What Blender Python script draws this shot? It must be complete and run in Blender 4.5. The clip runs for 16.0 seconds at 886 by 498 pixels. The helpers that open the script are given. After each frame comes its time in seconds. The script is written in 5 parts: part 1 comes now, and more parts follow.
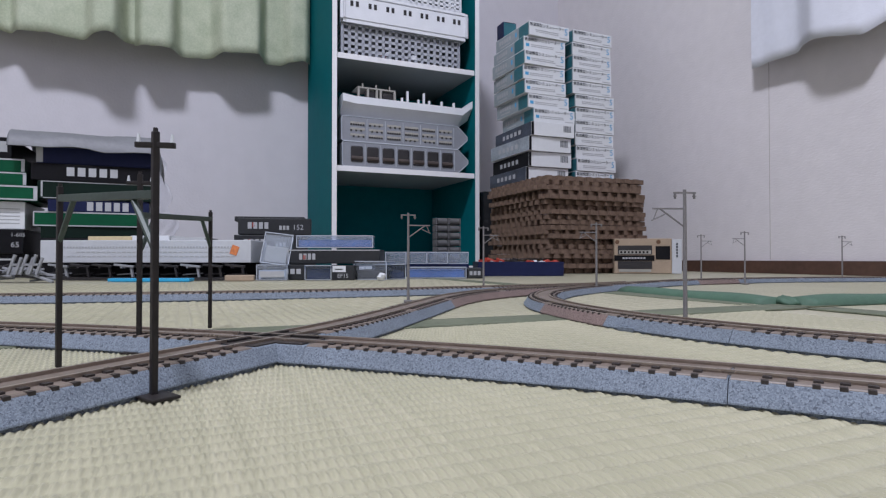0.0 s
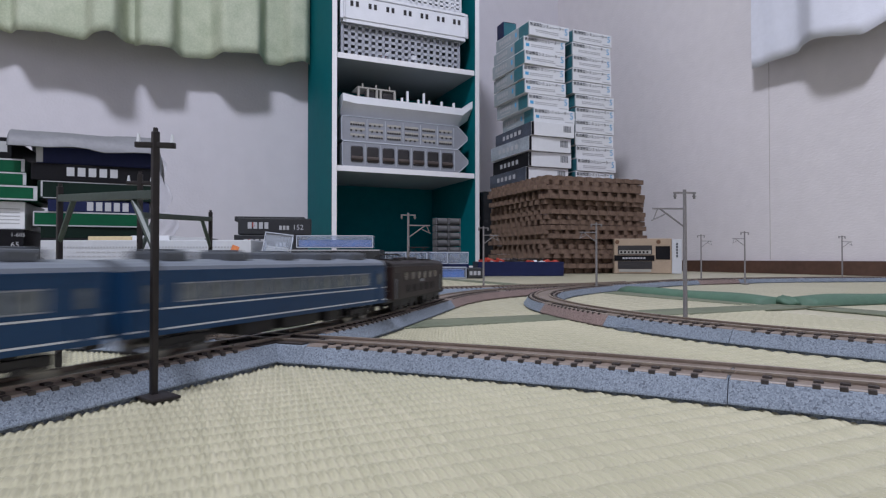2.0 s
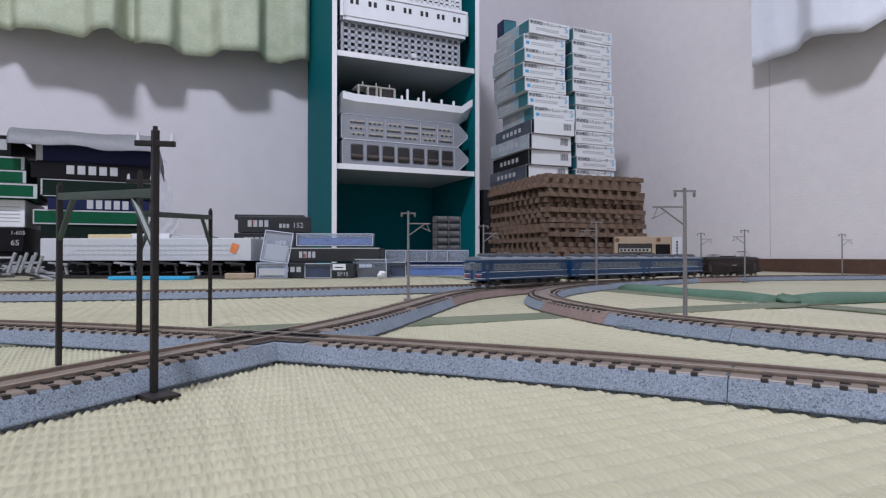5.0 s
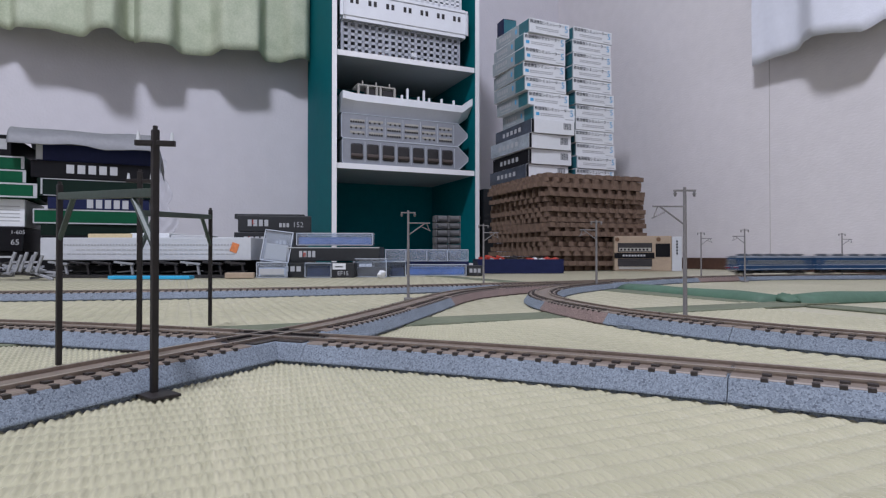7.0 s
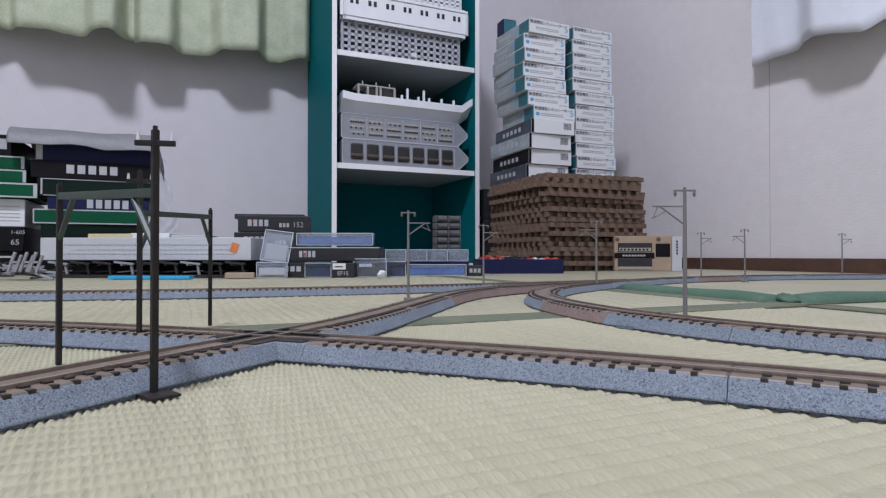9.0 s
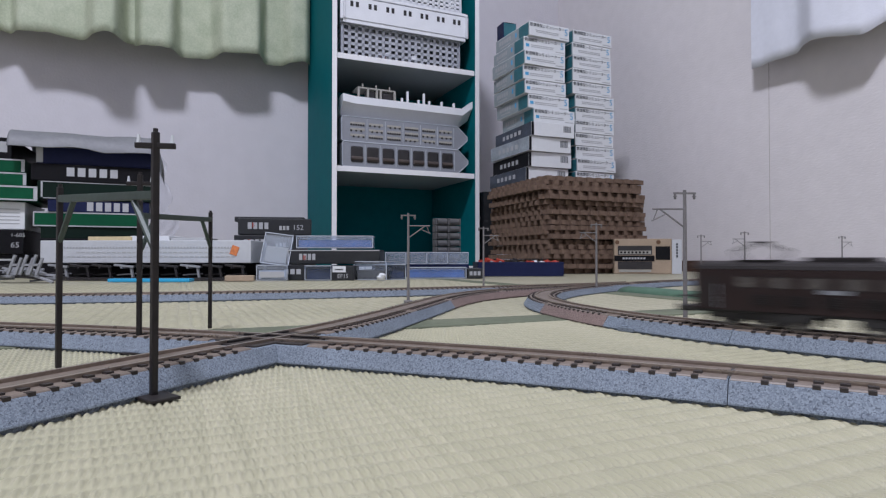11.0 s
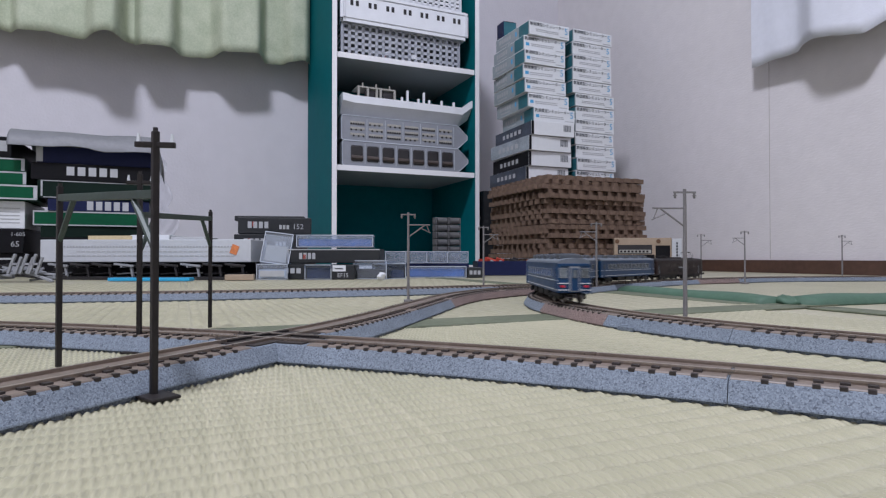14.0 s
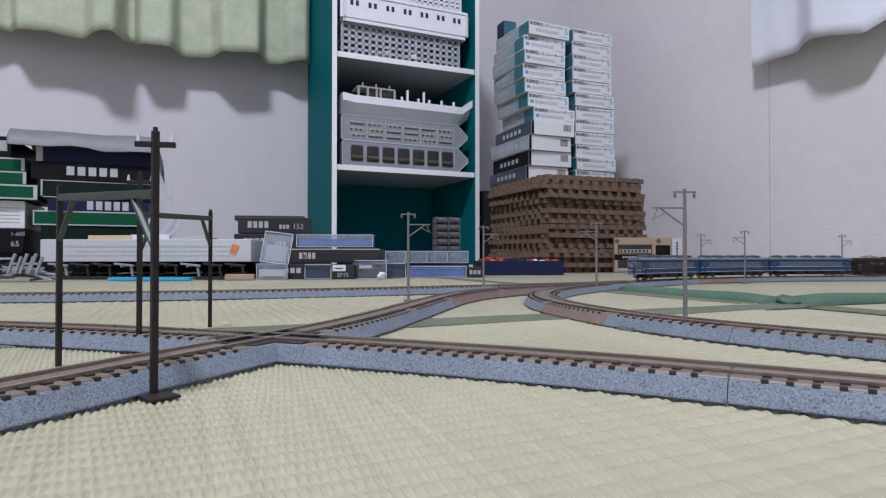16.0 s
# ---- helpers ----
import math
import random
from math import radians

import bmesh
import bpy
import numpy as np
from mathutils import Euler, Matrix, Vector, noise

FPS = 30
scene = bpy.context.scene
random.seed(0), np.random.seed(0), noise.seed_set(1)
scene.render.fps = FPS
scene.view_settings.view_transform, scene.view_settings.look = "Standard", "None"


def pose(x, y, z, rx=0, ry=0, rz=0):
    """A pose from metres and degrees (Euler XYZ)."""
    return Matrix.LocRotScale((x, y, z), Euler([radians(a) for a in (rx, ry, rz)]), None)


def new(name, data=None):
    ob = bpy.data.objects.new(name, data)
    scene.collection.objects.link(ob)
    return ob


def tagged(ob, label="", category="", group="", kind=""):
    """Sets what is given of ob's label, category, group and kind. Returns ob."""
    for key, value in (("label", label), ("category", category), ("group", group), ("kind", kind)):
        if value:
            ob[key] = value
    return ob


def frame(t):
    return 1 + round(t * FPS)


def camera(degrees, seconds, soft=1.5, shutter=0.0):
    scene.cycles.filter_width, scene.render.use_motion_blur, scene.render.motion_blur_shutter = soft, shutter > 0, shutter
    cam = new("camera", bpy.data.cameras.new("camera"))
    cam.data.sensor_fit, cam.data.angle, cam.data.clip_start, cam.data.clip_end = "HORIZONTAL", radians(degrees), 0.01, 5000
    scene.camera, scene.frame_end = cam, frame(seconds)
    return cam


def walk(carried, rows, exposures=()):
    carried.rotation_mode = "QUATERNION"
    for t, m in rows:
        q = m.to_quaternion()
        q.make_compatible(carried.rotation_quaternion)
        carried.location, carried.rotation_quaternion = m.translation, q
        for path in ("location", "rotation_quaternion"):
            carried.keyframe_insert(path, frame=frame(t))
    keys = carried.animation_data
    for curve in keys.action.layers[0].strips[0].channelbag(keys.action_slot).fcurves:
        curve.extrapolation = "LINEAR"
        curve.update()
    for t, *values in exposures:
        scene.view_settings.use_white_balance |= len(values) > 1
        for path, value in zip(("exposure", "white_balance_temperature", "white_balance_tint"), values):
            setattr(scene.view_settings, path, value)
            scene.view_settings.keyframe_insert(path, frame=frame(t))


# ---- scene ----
cam = camera(73.0, 16.0, 1.25, 0.85)


def view(tilt, z=0.033, turn=0.0):
    return pose(0, 0, z, 90 + tilt, 0, turn)


# the camera lies on the mat and settles by hair's breadths as the train passes
walk(cam, [(0.0, view(0.865, 0.0328)), (2.2, view(0.865, 0.0328)), (2.5, view(0.93, 0.0328)), (2.9, view(0.70, 0.0329)),
           (4.2, view(0.70, 0.0329)), (6.3, view(0.61, 0.033)), (9.2, view(0.61, 0.033)), (11.3, view(0.90, 0.0329)),
           (12.1, view(0.87, 0.0329)), (12.5, view(0.80, 0.0329)), (14.0, view(0.80, 0.0329)), (14.5, view(0.77, 0.0329)),
           (16.0, view(0.77, 0.0329))], exposures=[(0.0, 0.0), (2.2, 0.0), (3.0, 0.04), (3.6, 0.10), (4.0, 0.13), (4.2, 0.13), (6.3, 0.03), (9.2, 0.03), (11.3, 0.0),
                                                    (13.0, 0.01), (14.0, 0.04), (16.0, 0.06)])

# ---------------------------------------------------------------- light
YAW = 23.5                                    # the room's turn against the camera's first line
U = Vector((math.cos(radians(YAW)), math.sin(radians(YAW)), 0))       # along the rear wall, to its corner
V = Vector((math.sin(radians(YAW)), -math.cos(radians(YAW)), 0))      # along the side wall, towards the camera
CORNER = Vector((0.396, 2.046, 0))
SIDE, CEIL = 3.6, 2.4


def spot(a, b, z=0.0):
    """A place a metres from the corner along the rear wall and b metres out from that wall."""
    return CORNER - a * U + b * V + Vector((0, 0, z))


def in_room(a, b, z=0.0, turn=0.0):
    p = spot(a, b, z)
    return pose(p.x, p.y, p.z, 0, 0, YAW + turn)


world = bpy.data.worlds.new("world")
scene.world = world
world.use_nodes = True
world.node_tree.nodes["Background"].inputs[0].default_value = (0.6, 0.7, 1.0, 1)
world.node_tree.nodes["Background"].inputs[1].default_value = 0.02

lamp = new("ceiling_lamp_light", bpy.data.lights.new("ceiling_lamp_light", "AREA"))
lamp.data.shape, lamp.data.size, lamp.data.energy = "DISK", 0.40, 69
lamp.data.color = (0.845, 0.872, 1.03)
p = spot(1.68, 1.95, CEIL - 0.125)
lamp.matrix_world = pose(p.x, p.y, p.z)


# ---------------------------------------------------------------- materials
def mat(name, col, rough=0.5, metal=0.0, var=0.12, scale=40.0, bump=0.0, bscale=None, spec=0.5, tint=None, coat=0.0):
    """A painted, printed or moulded surface: colour that varies at two scales, uneven gloss and a fine relief."""
    m = bpy.data.materials.new(name)
    m.use_nodes = True
    nt = m.node_tree
    n, l = nt.nodes, nt.links
    b = n["Principled BSDF"]
    b.inputs["Roughness"].default_value = rough
    b.inputs["Metallic"].default_value = metal
    b.inputs["Specular IOR Level"].default_value = spec
    b.inputs["Coat Weight"].default_value = coat
    tc = n.new("ShaderNodeTexCoord")
    big, small = n.new("ShaderNodeTexNoise"), n.new("ShaderNodeTexNoise")
    big.inputs["Scale"].default_value, small.inputs["Scale"].default_value = scale, scale * 9
    big.inputs["Detail"].default_value, small.inputs["Detail"].default_value = 3, 4
    for x in (big, small):
        l.new(tc.outputs["Object"], x.inputs["Vector"])
    add = n.new("ShaderNodeMath")
    add.operation = "MULTIPLY_ADD"
    add.inputs[1].default_value = 0.55
    l.new(big.outputs[0], add.inputs[0])
    half = n.new("ShaderNodeMath")
    half.operation = "MULTIPLY"
    half.inputs[1].default_value = 0.45
    l.new(small.outputs[0], half.inputs[0])
    l.new(half.outputs[0], add.inputs[2])
    ramp = n.new("ShaderNodeValToRGB")
    ramp.color_ramp.elements[0].position, ramp.color_ramp.elements[1].position = 0.32, 0.68
    lo = tuple(c * (1 - var) for c in col)
    hi = tint if tint else tuple(min(1, c * (1 + var)) for c in col)
    ramp.color_ramp.elements[0].color, ramp.color_ramp.elements[1].color = (*lo, 1), (*hi, 1)
    l.new(add.outputs[0], ramp.inputs[0])
    l.new(ramp.outputs[0], b.inputs["Base Color"])
    rr = n.new("ShaderNodeMapRange")
    rr.inputs[3].default_value, rr.inputs[4].default_value = max(0.03, rough - 0.08), min(1, rough + 0.08)
    l.new(big.outputs[0], rr.inputs[0])
    l.new(rr.outputs[0], b.inputs["Roughness"])
    if bump:
        nb = n.new("ShaderNodeTexNoise")
        nb.inputs["Scale"].default_value = bscale or scale * 12
        nb.inputs["Detail"].default_value = 3
        l.new(tc.outputs["Object"], nb.inputs["Vector"])
        bu = n.new("ShaderNodeBump")
        bu.inputs["Strength"].default_value = 1.0
        bu.inputs["Distance"].default_value = bump
        l.new(nb.outputs[0], bu.inputs["Height"])
        l.new(bu.outputs[0], b.inputs["Normal"])
    return m


def clear_mat(name, col=(0.9, 0.93, 0.97), rough=0.12, alpha=0.5):
    """Clear moulded plastic: thin walls, part glossy film and part seen through."""
    m = mat(name, col, rough, var=0.05, scale=60)
    nt = m.node_tree
    b = nt.nodes["Principled BSDF"]
    out = nt.nodes["Material Output"]
    tr = nt.nodes.new("ShaderNodeBsdfTransparent")
    tr.inputs[0].default_value = (*col, 1)
    mix = nt.nodes.new("ShaderNodeMixShader")
    mix.inputs[0].default_value = alpha
    nt.links.new(tr.outputs[0], mix.inputs[1])
    nt.links.new(b.outputs[0], mix.inputs[2])
    nt.links.new(mix.outputs[0], out.inputs[0])
    return m


def ballast_mat(name, a, b_, dots):
    """Speckled moulded ballast: grains of two colours, dark flecks, rough relief."""
    m = bpy.data.materials.new(name)
    m.use_nodes = True
    nt = m.node_tree
    n, l = nt.nodes, nt.links
    b = n["Principled BSDF"]
    b.inputs["Roughness"].default_value = 0.75
    tc = n.new("ShaderNodeTexCoord")
    vo = n.new("ShaderNodeTexVoronoi")
    vo.inputs["Scale"].default_value = 3300
    no = n.new("ShaderNodeTexNoise")
    no.inputs["Scale"].default_value, no.inputs["Detail"].default_value = 1700, 5
    wide = n.new("ShaderNodeTexNoise")
    wide.inputs["Scale"].default_value = 45
    for x in (vo, no, wide):
        l.new(tc.outputs["Object"], x.inputs["Vector"])
    bw = n.new("ShaderNodeRGBToBW")
    l.new(vo.outputs["Color"], bw.inputs[0])
    ramp = n.new("ShaderNodeValToRGB")
    e = ramp.color_ramp.elements
    e[0].position, e[0].color = 0.30, (*a, 1)
    e[1].position, e[1].color = 0.75, (*b_, 1)
    l.new(bw.outputs[0], ramp.inputs[0])
    fleck = n.new("ShaderNodeValToRGB")
    fleck.color_ramp.elements[0].position, fleck.color_ramp.elements[1].position = 0.37, 0.43
    l.new(no.outputs[0], fleck.inputs[0])
    mx = n.new("ShaderNodeMix")
    mx.data_type = "RGBA"
    mx.inputs[6].default_value = (*dots, 1)
    l.new(fleck.outputs[0], mx.inputs[0])
    l.new(ramp.outputs[0], mx.inputs[7])
    dust = n.new("ShaderNodeMix")
    dust.data_type, dust.blend_type = "RGBA", "MULTIPLY"
    dust.inputs[0].default_value = 0.35
    l.new(mx.outputs[2], dust.inputs[6])
    l.new(wide.outputs[0], dust.inputs[7])
    l.new(dust.outputs[2], b.inputs["Base Color"])
    bu = n.new("ShaderNodeBump")
    bu.inputs["Strength"].default_value, bu.inputs["Distance"].default_value = 1.0, 0.00022
    l.new(bw.outputs[0], bu.inputs["Height"])
    l.new(bu.outputs[0], b.inputs["Normal"])
    return m


def rush_mat(name, relief):
    """Woven rush: straws 2 mm wide along local y, crossed by warp lines, pale green straw with dry yellow stalks."""
    m = bpy.data.materials.new(name)
    m.use_nodes = True
    nt = m.node_tree
    n, l = nt.nodes, nt.links
    b = n["Principled BSDF"]
    b.inputs["Roughness"].default_value = 0.40 if relief else 0.31
    b.inputs["Specular IOR Level"].default_value = 0.6
    b.inputs["Sheen Weight"].default_value = 0.3
    b.inputs["Sheen Tint"].default_value = (1.0, 0.95, 0.74, 1)
    b.inputs["Sheen Roughness"].default_value = 0.35
    tc = n.new("ShaderNodeTexCoord")
    sep = n.new("ShaderNodeSeparateXYZ")
    l.new(tc.outputs["Object"], sep.inputs[0])

    def math_(op, a, c=None, d=None):
        x = n.new("ShaderNodeMath")
        x.operation = op
        for i, v in enumerate((a, c, d)):
            if v is None:
                continue
            if isinstance(v, (int, float)):
                x.inputs[i].default_value = v
            else:
                l.new(v, x.inputs[i])
        return x.outputs[0]
    straw = math_("FLOOR", math_("DIVIDE", sep.outputs[1 if relief else 0], 0.0022))
    wn = n.new("ShaderNodeTexWhiteNoise")
    wn.noise_dimensions = "1D"
    l.new(straw, wn.inputs["W"])
    wide = n.new("ShaderNodeTexNoise")
    wide.inputs["Scale"].default_value, wide.inputs["Detail"].default_value = 9, 3
    mp = n.new("ShaderNodeMapping")
    mp.inputs["Scale"].default_value = (30, 700, 30) if relief else (700, 30, 30)
    l.new(tc.outputs["Object"], mp.inputs[0])
    fibre = n.new("ShaderNodeTexNoise")
    fibre.inputs["Scale"].default_value, fibre.inputs["Detail"].default_value = 1, 3
    l.new(mp.outputs[0], fibre.inputs["Vector"])
    l.new(tc.outputs["Object"], wide.inputs["Vector"])
    mixv = math_("ADD", math_("MULTIPLY", wn.outputs[0], 0.12), math_("ADD", math_("MULTIPLY", wide.outputs[0], 0.68), math_("MULTIPLY", fibre.outputs[0], 0.2)))
    ramp = n.new("ShaderNodeValToRGB")
    e = ramp.color_ramp.elements
    e[0].position, e[0].color = 0.2, (0.285, 0.272, 0.19, 1)
    e[1].position, e[1].color = 0.8, (0.46, 0.428, 0.312, 1)
    x = e.new(0.5)
    x.color = (0.375, 0.357, 0.25, 1)
    l.new(mixv, ramp.inputs[0])
    l.new(ramp.outputs[0], b.inputs["Base Color"])
    if relief:
        rib = math_("POWER", math_("ABSOLUTE", math_("SINE", math_("MULTIPLY", sep.outputs[0], math.pi / 0.0062))), 0.7)
        stalk = math_("ABSOLUTE", math_("SINE", math_("MULTIPLY", sep.outputs[1], math.pi / 0.0022)))
        hgt = math_("MULTIPLY", rib, math_("MULTIPLY_ADD", stalk, 0.5, 0.5))
        bu = n.new("ShaderNodeBump")
        bu.inputs["Strength"].default_value, bu.inputs["Distance"].default_value = 1.0, 0.00015
        l.new(hgt, bu.inputs["Height"])
        l.new(bu.outputs[0], b.inputs["Normal"])
    return m


WALL = mat("wallpaper", (0.60, 0.585, 0.625), 0.85, var=0.04, scale=3, bump=0.0006, bscale=160)
# woven relief; the brighter light on the side wall is put into its colour
WALL_WOVEN_LIT = mat("lit_woven_wallpaper", (0.69, 0.66, 0.675), 0.85, var=0.05, scale=4, bump=0.0005, bscale=170)
for node in WALL_WOVEN_LIT.node_tree.nodes:
    if node.type == "TEX_NOISE" and node.inputs["Scale"].default_value == 170:
        stretch = WALL_WOVEN_LIT.node_tree.nodes.new("ShaderNodeMapping")
        stretch.inputs["Scale"].default_value = (0.6, 0.6, 1.6)
        WALL_WOVEN_LIT.node_tree.links.new(WALL_WOVEN_LIT.node_tree.nodes["Texture Coordinate"].outputs["Object"], stretch.inputs[0])
        WALL_WOVEN_LIT.node_tree.links.new(stretch.outputs[0], node.inputs["Vector"])
CEILING = mat("ceiling_paper", (0.75, 0.74, 0.72), 0.9, var=0.04, scale=4, bump=0.0005, bscale=120)
BROWN_WOOD = mat("dark_wood", (0.085, 0.045, 0.032), 0.45, var=0.3, scale=12, bump=0.0003, bscale=90)
RUSH, RUSH_FAR = rush_mat("woven_rush", False), rush_mat("woven_rush_relief", True)
HERI = mat("green_binding", (0.10, 0.118, 0.075), 0.8, var=0.2, scale=30, bump=0.0002, bscale=900, tint=(0.15, 0.165, 0.11))
HERI_BRIGHT = mat("green_cloth", (0.058, 0.118, 0.078), 0.7, var=0.2, scale=20, bump=0.0002, bscale=900)
BLUE_BED = ballast_mat("blue_grey_ballast", (0.160, 0.195, 0.245), (0.262, 0.310, 0.368), (0.092, 0.112, 0.148))
BROWN_BED = ballast_mat("brown_ballast", (0.20, 0.14, 0.125), (0.30, 0.22, 0.20), (0.12, 0.08, 0.07))
BASE_EDGE = mat("bed_skirt", (0.12, 0.12, 0.13), 0.6, scale=200)
TIE = mat("brown_sleeper", (0.030, 0.023, 0.021), 0.6, var=0.3, scale=300, bump=0.0001)
TIE_TOP = mat("dusty_sleeper_field", (0.17, 0.137, 0.115), 0.45, var=0.25, scale=150, spec=0.3)
RAIL = mat("nickel_rail", (0.31, 0.258, 0.215), 0.30, metal=0.5, var=0.2, scale=90)
BLACK_IRON = mat("black_iron_paint", (0.015, 0.012, 0.012), 0.5, var=0.3, scale=80, spec=0.35)
GREEN_IRON = mat("green_iron_paint", (0.035, 0.055, 0.045), 0.5, var=0.3, scale=80)
GREY_POLE = mat("grey_pole_plastic", (0.18, 0.172, 0.172), 0.5, var=0.15, scale=120)
COACH_BLUE = mat("coach_blue", (0.006, 0.040, 0.108), 0.35, var=0.1, scale=60, spec=0.35)
COACH_ROOF = mat("coach_roof_grey", (0.13, 0.15, 0.18), 0.5, var=0.12, scale=80)
COACH_UNIT = mat("air_conditioner_grey", (0.075, 0.085, 0.10), 0.5, var=0.15, scale=80)
CREAM = mat("cream_line", (0.60, 0.63, 0.66), 0.4, var=0.05)
# reflections in the panes are painted as a pale, strongly varied grey
COACH_GLASS = mat("coach_window_reflection", (0.115, 0.132, 0.145), 0.12, var=0.6, scale=60, spec=0.5)
SILVER = mat("window_frame_silver", (0.30, 0.32, 0.35), 0.35, metal=0.6)
UNDER = mat("underframe_black", (0.013, 0.012, 0.012), 0.65, var=0.3, scale=150)
LOCO_BROWN = mat("loco_brown", (0.016, 0.0075, 0.007), 0.45, var=0.15, scale=80, spec=0.35)
LOCO_ROOF = mat("loco_roof", (0.013, 0.010, 0.010), 0.55, var=0.2, scale=80, spec=0.35)
LOCO_GLASS = mat("loco_window", (0.06, 0.053, 0.05), 0.12, var=0.2, scale=120, spec=0.7)
WHEEL = mat("wheel_steel", (0.25, 0.24, 0.23), 0.35, metal=0.9)
RED_LENS = mat("red_lens", (0.45, 0.02, 0.04), 0.25)


# ---------------------------------------------------------------- mesh helpers
def add_box(bm, sx, sy, sz, cx=0.0, cy=0.0, cz=0.0, bevel=0.0, turn=0.0, tilt=0.0, lean=0.0):
    m = pose(cx, cy, cz, tilt, lean, turn) @ Matrix.Diagonal((sx, sy, sz, 1))
    vs = bmesh.ops.create_cube(bm, size=1.0, matrix=m)["verts"]
    if bevel:
        es = list({e for v in vs for e in v.link_edges})
        bmesh.ops.bevel(bm, geom=es, offset=bevel, segments=2, profile=0.6, affect="EDGES")


def add_rod(bm, a, b, r, n=8, r2=None):
    a, b = Vector(a), Vector(b)
    d = b - a
    m = Matrix.Translation((a + b) / 2) @ d.to_track_quat("Z", "Y").to_matrix().to_4x4()
    bmesh.ops.create_cone(bm, cap_ends=True, segments=n, radius1=r, radius2=r if r2 is None else r2, depth=d.length, matrix=m)


def mesh_of(name, bm, material, smooth=False):
    me = bpy.data.meshes.new(name)
    bm.normal_update()
    bm.to_mesh(me)
    bm.free()
    me.materials.append(material)
    if smooth:
        me.polygons.foreach_set("use_smooth", [True] * len(me.polygons))
    return me


def part(name, bm, material, parent=None, label="", at=None, smooth=False):
    ob = new(name, bm if isinstance(bm, bpy.types.Mesh) else mesh_of(name, bm, material, smooth))
    if parent:
        ob.parent = parent
    if at is not None:
        ob.matrix_basis = at
    return tagged(ob, label) if label else ob


def thing(name, m, label, category, group=""):
    ob = new(name)
    ob.empty_display_size = 0.01
    ob.matrix_basis = m
    return tagged(ob, label, category, group)


def box_part(name, material, parent, sx, sy, sz, cx=0, cy=0, cz=0, bevel=0.0, label="", **turns):
    bm = bmesh.new()
    add_box(bm, sx, sy, sz, cx, cy, cz, bevel, **turns)
    return part(name, bm, material, parent, label)


def structure(name, bm, material, label):
    return tagged(part(name, bm, material), label, name.split("_")[0], kind="structure")


# ---------------------------------------------------------------- the room
def slab(name, material, label, a0, a1, b0, b1, z0, z1):
    bm = bmesh.new()
    c = spot((a0 + a1) / 2, (b0 + b1) / 2, (z0 + z1) / 2)
    add_box(bm, abs(a1 - a0), abs(b1 - b0), z1 - z0, 0, 0, 0)
    ob = structure(name, bm, material, label)
    ob.matrix_basis = pose(c.x, c.y, c.z, 0, 0, YAW)
    return ob


slab("floor", RUSH_FAR, "pale green woven rush tatami floor", -0.1, SIDE + 0.1, -0.1, SIDE + 0.1, -0.06, -0.0007)
slab("wall_rear", WALL, "white wallpapered wall behind the shelf", 0.0, SIDE + 0.1, -0.1, 0.0, -0.02, CEIL)
slab("wall_side", WALL_WOVEN_LIT, "white wallpapered wall beside the stacked boxes", -0.1, 0.0, -0.1, SIDE + 0.1, -0.02, CEIL)
slab("wall_far_side", WALL, "plain white wall", SIDE, SIDE + 0.1, 0.0, SIDE, -0.02, CEIL)
slab("wall_behind", WALL, "plain white wall", 0.0, SIDE, SIDE, SIDE + 0.1, -0.02, CEIL)
slab("ceiling", CEILING, "plain white ceiling", -0.1, SIDE + 0.1, -0.1, SIDE + 0.1, CEIL, CEIL + 0.1)
slab("baseboard_side", BROWN_WOOD, "dark brown wooden baseboard", 0.0, 0.012, 0.0, SIDE, -0.0007, 0.027)
slab("baseboard_rear", BROWN_WOOD, "dark brown wooden baseboard", 0.012, SIDE, 0.0, 0.012, -0.0007, 0.027)


def ceiling_lamp():
    p = spot(1.68, 1.95, CEIL)
    ob = thing("ceiling_lamp", pose(p.x, p.y, p.z), "round white ceiling lamp, switched on", "lamp")
    glow = mat("lamp_diffuser", (0.9, 0.9, 0.9), 0.5, var=0.01)
    glow.node_tree.nodes["Principled BSDF"].inputs["Emission Color"].default_value = (1, 0.98, 0.96, 1)
    glow.node_tree.nodes["Principled BSDF"].inputs["Emission Strength"].default_value = 3.0
    bm = bmesh.new()
    add_rod(bm, (0, 0, -0.09), (0, 0, -0.03), 0.22, 40, 0.25)
    part("diffuser", bm, glow, ob)
    bm = bmesh.new()
    add_rod(bm, (0, 0, -0.03), (0, 0, 0), 0.26, 40)
    part("rim", bm, mat("lamp_rim", (0.8, 0.8, 0.8), 0.4, var=0.02), ob)


ceiling_lamp()


# ---------------------------------------------------------------- tatami: near weave and bindings
JOINT = Vector((0.232, 0.409, 0))             # where the corners of the mats meet
E_DIR, N_DIR = U.copy(), -V                   # mats lie square to the room


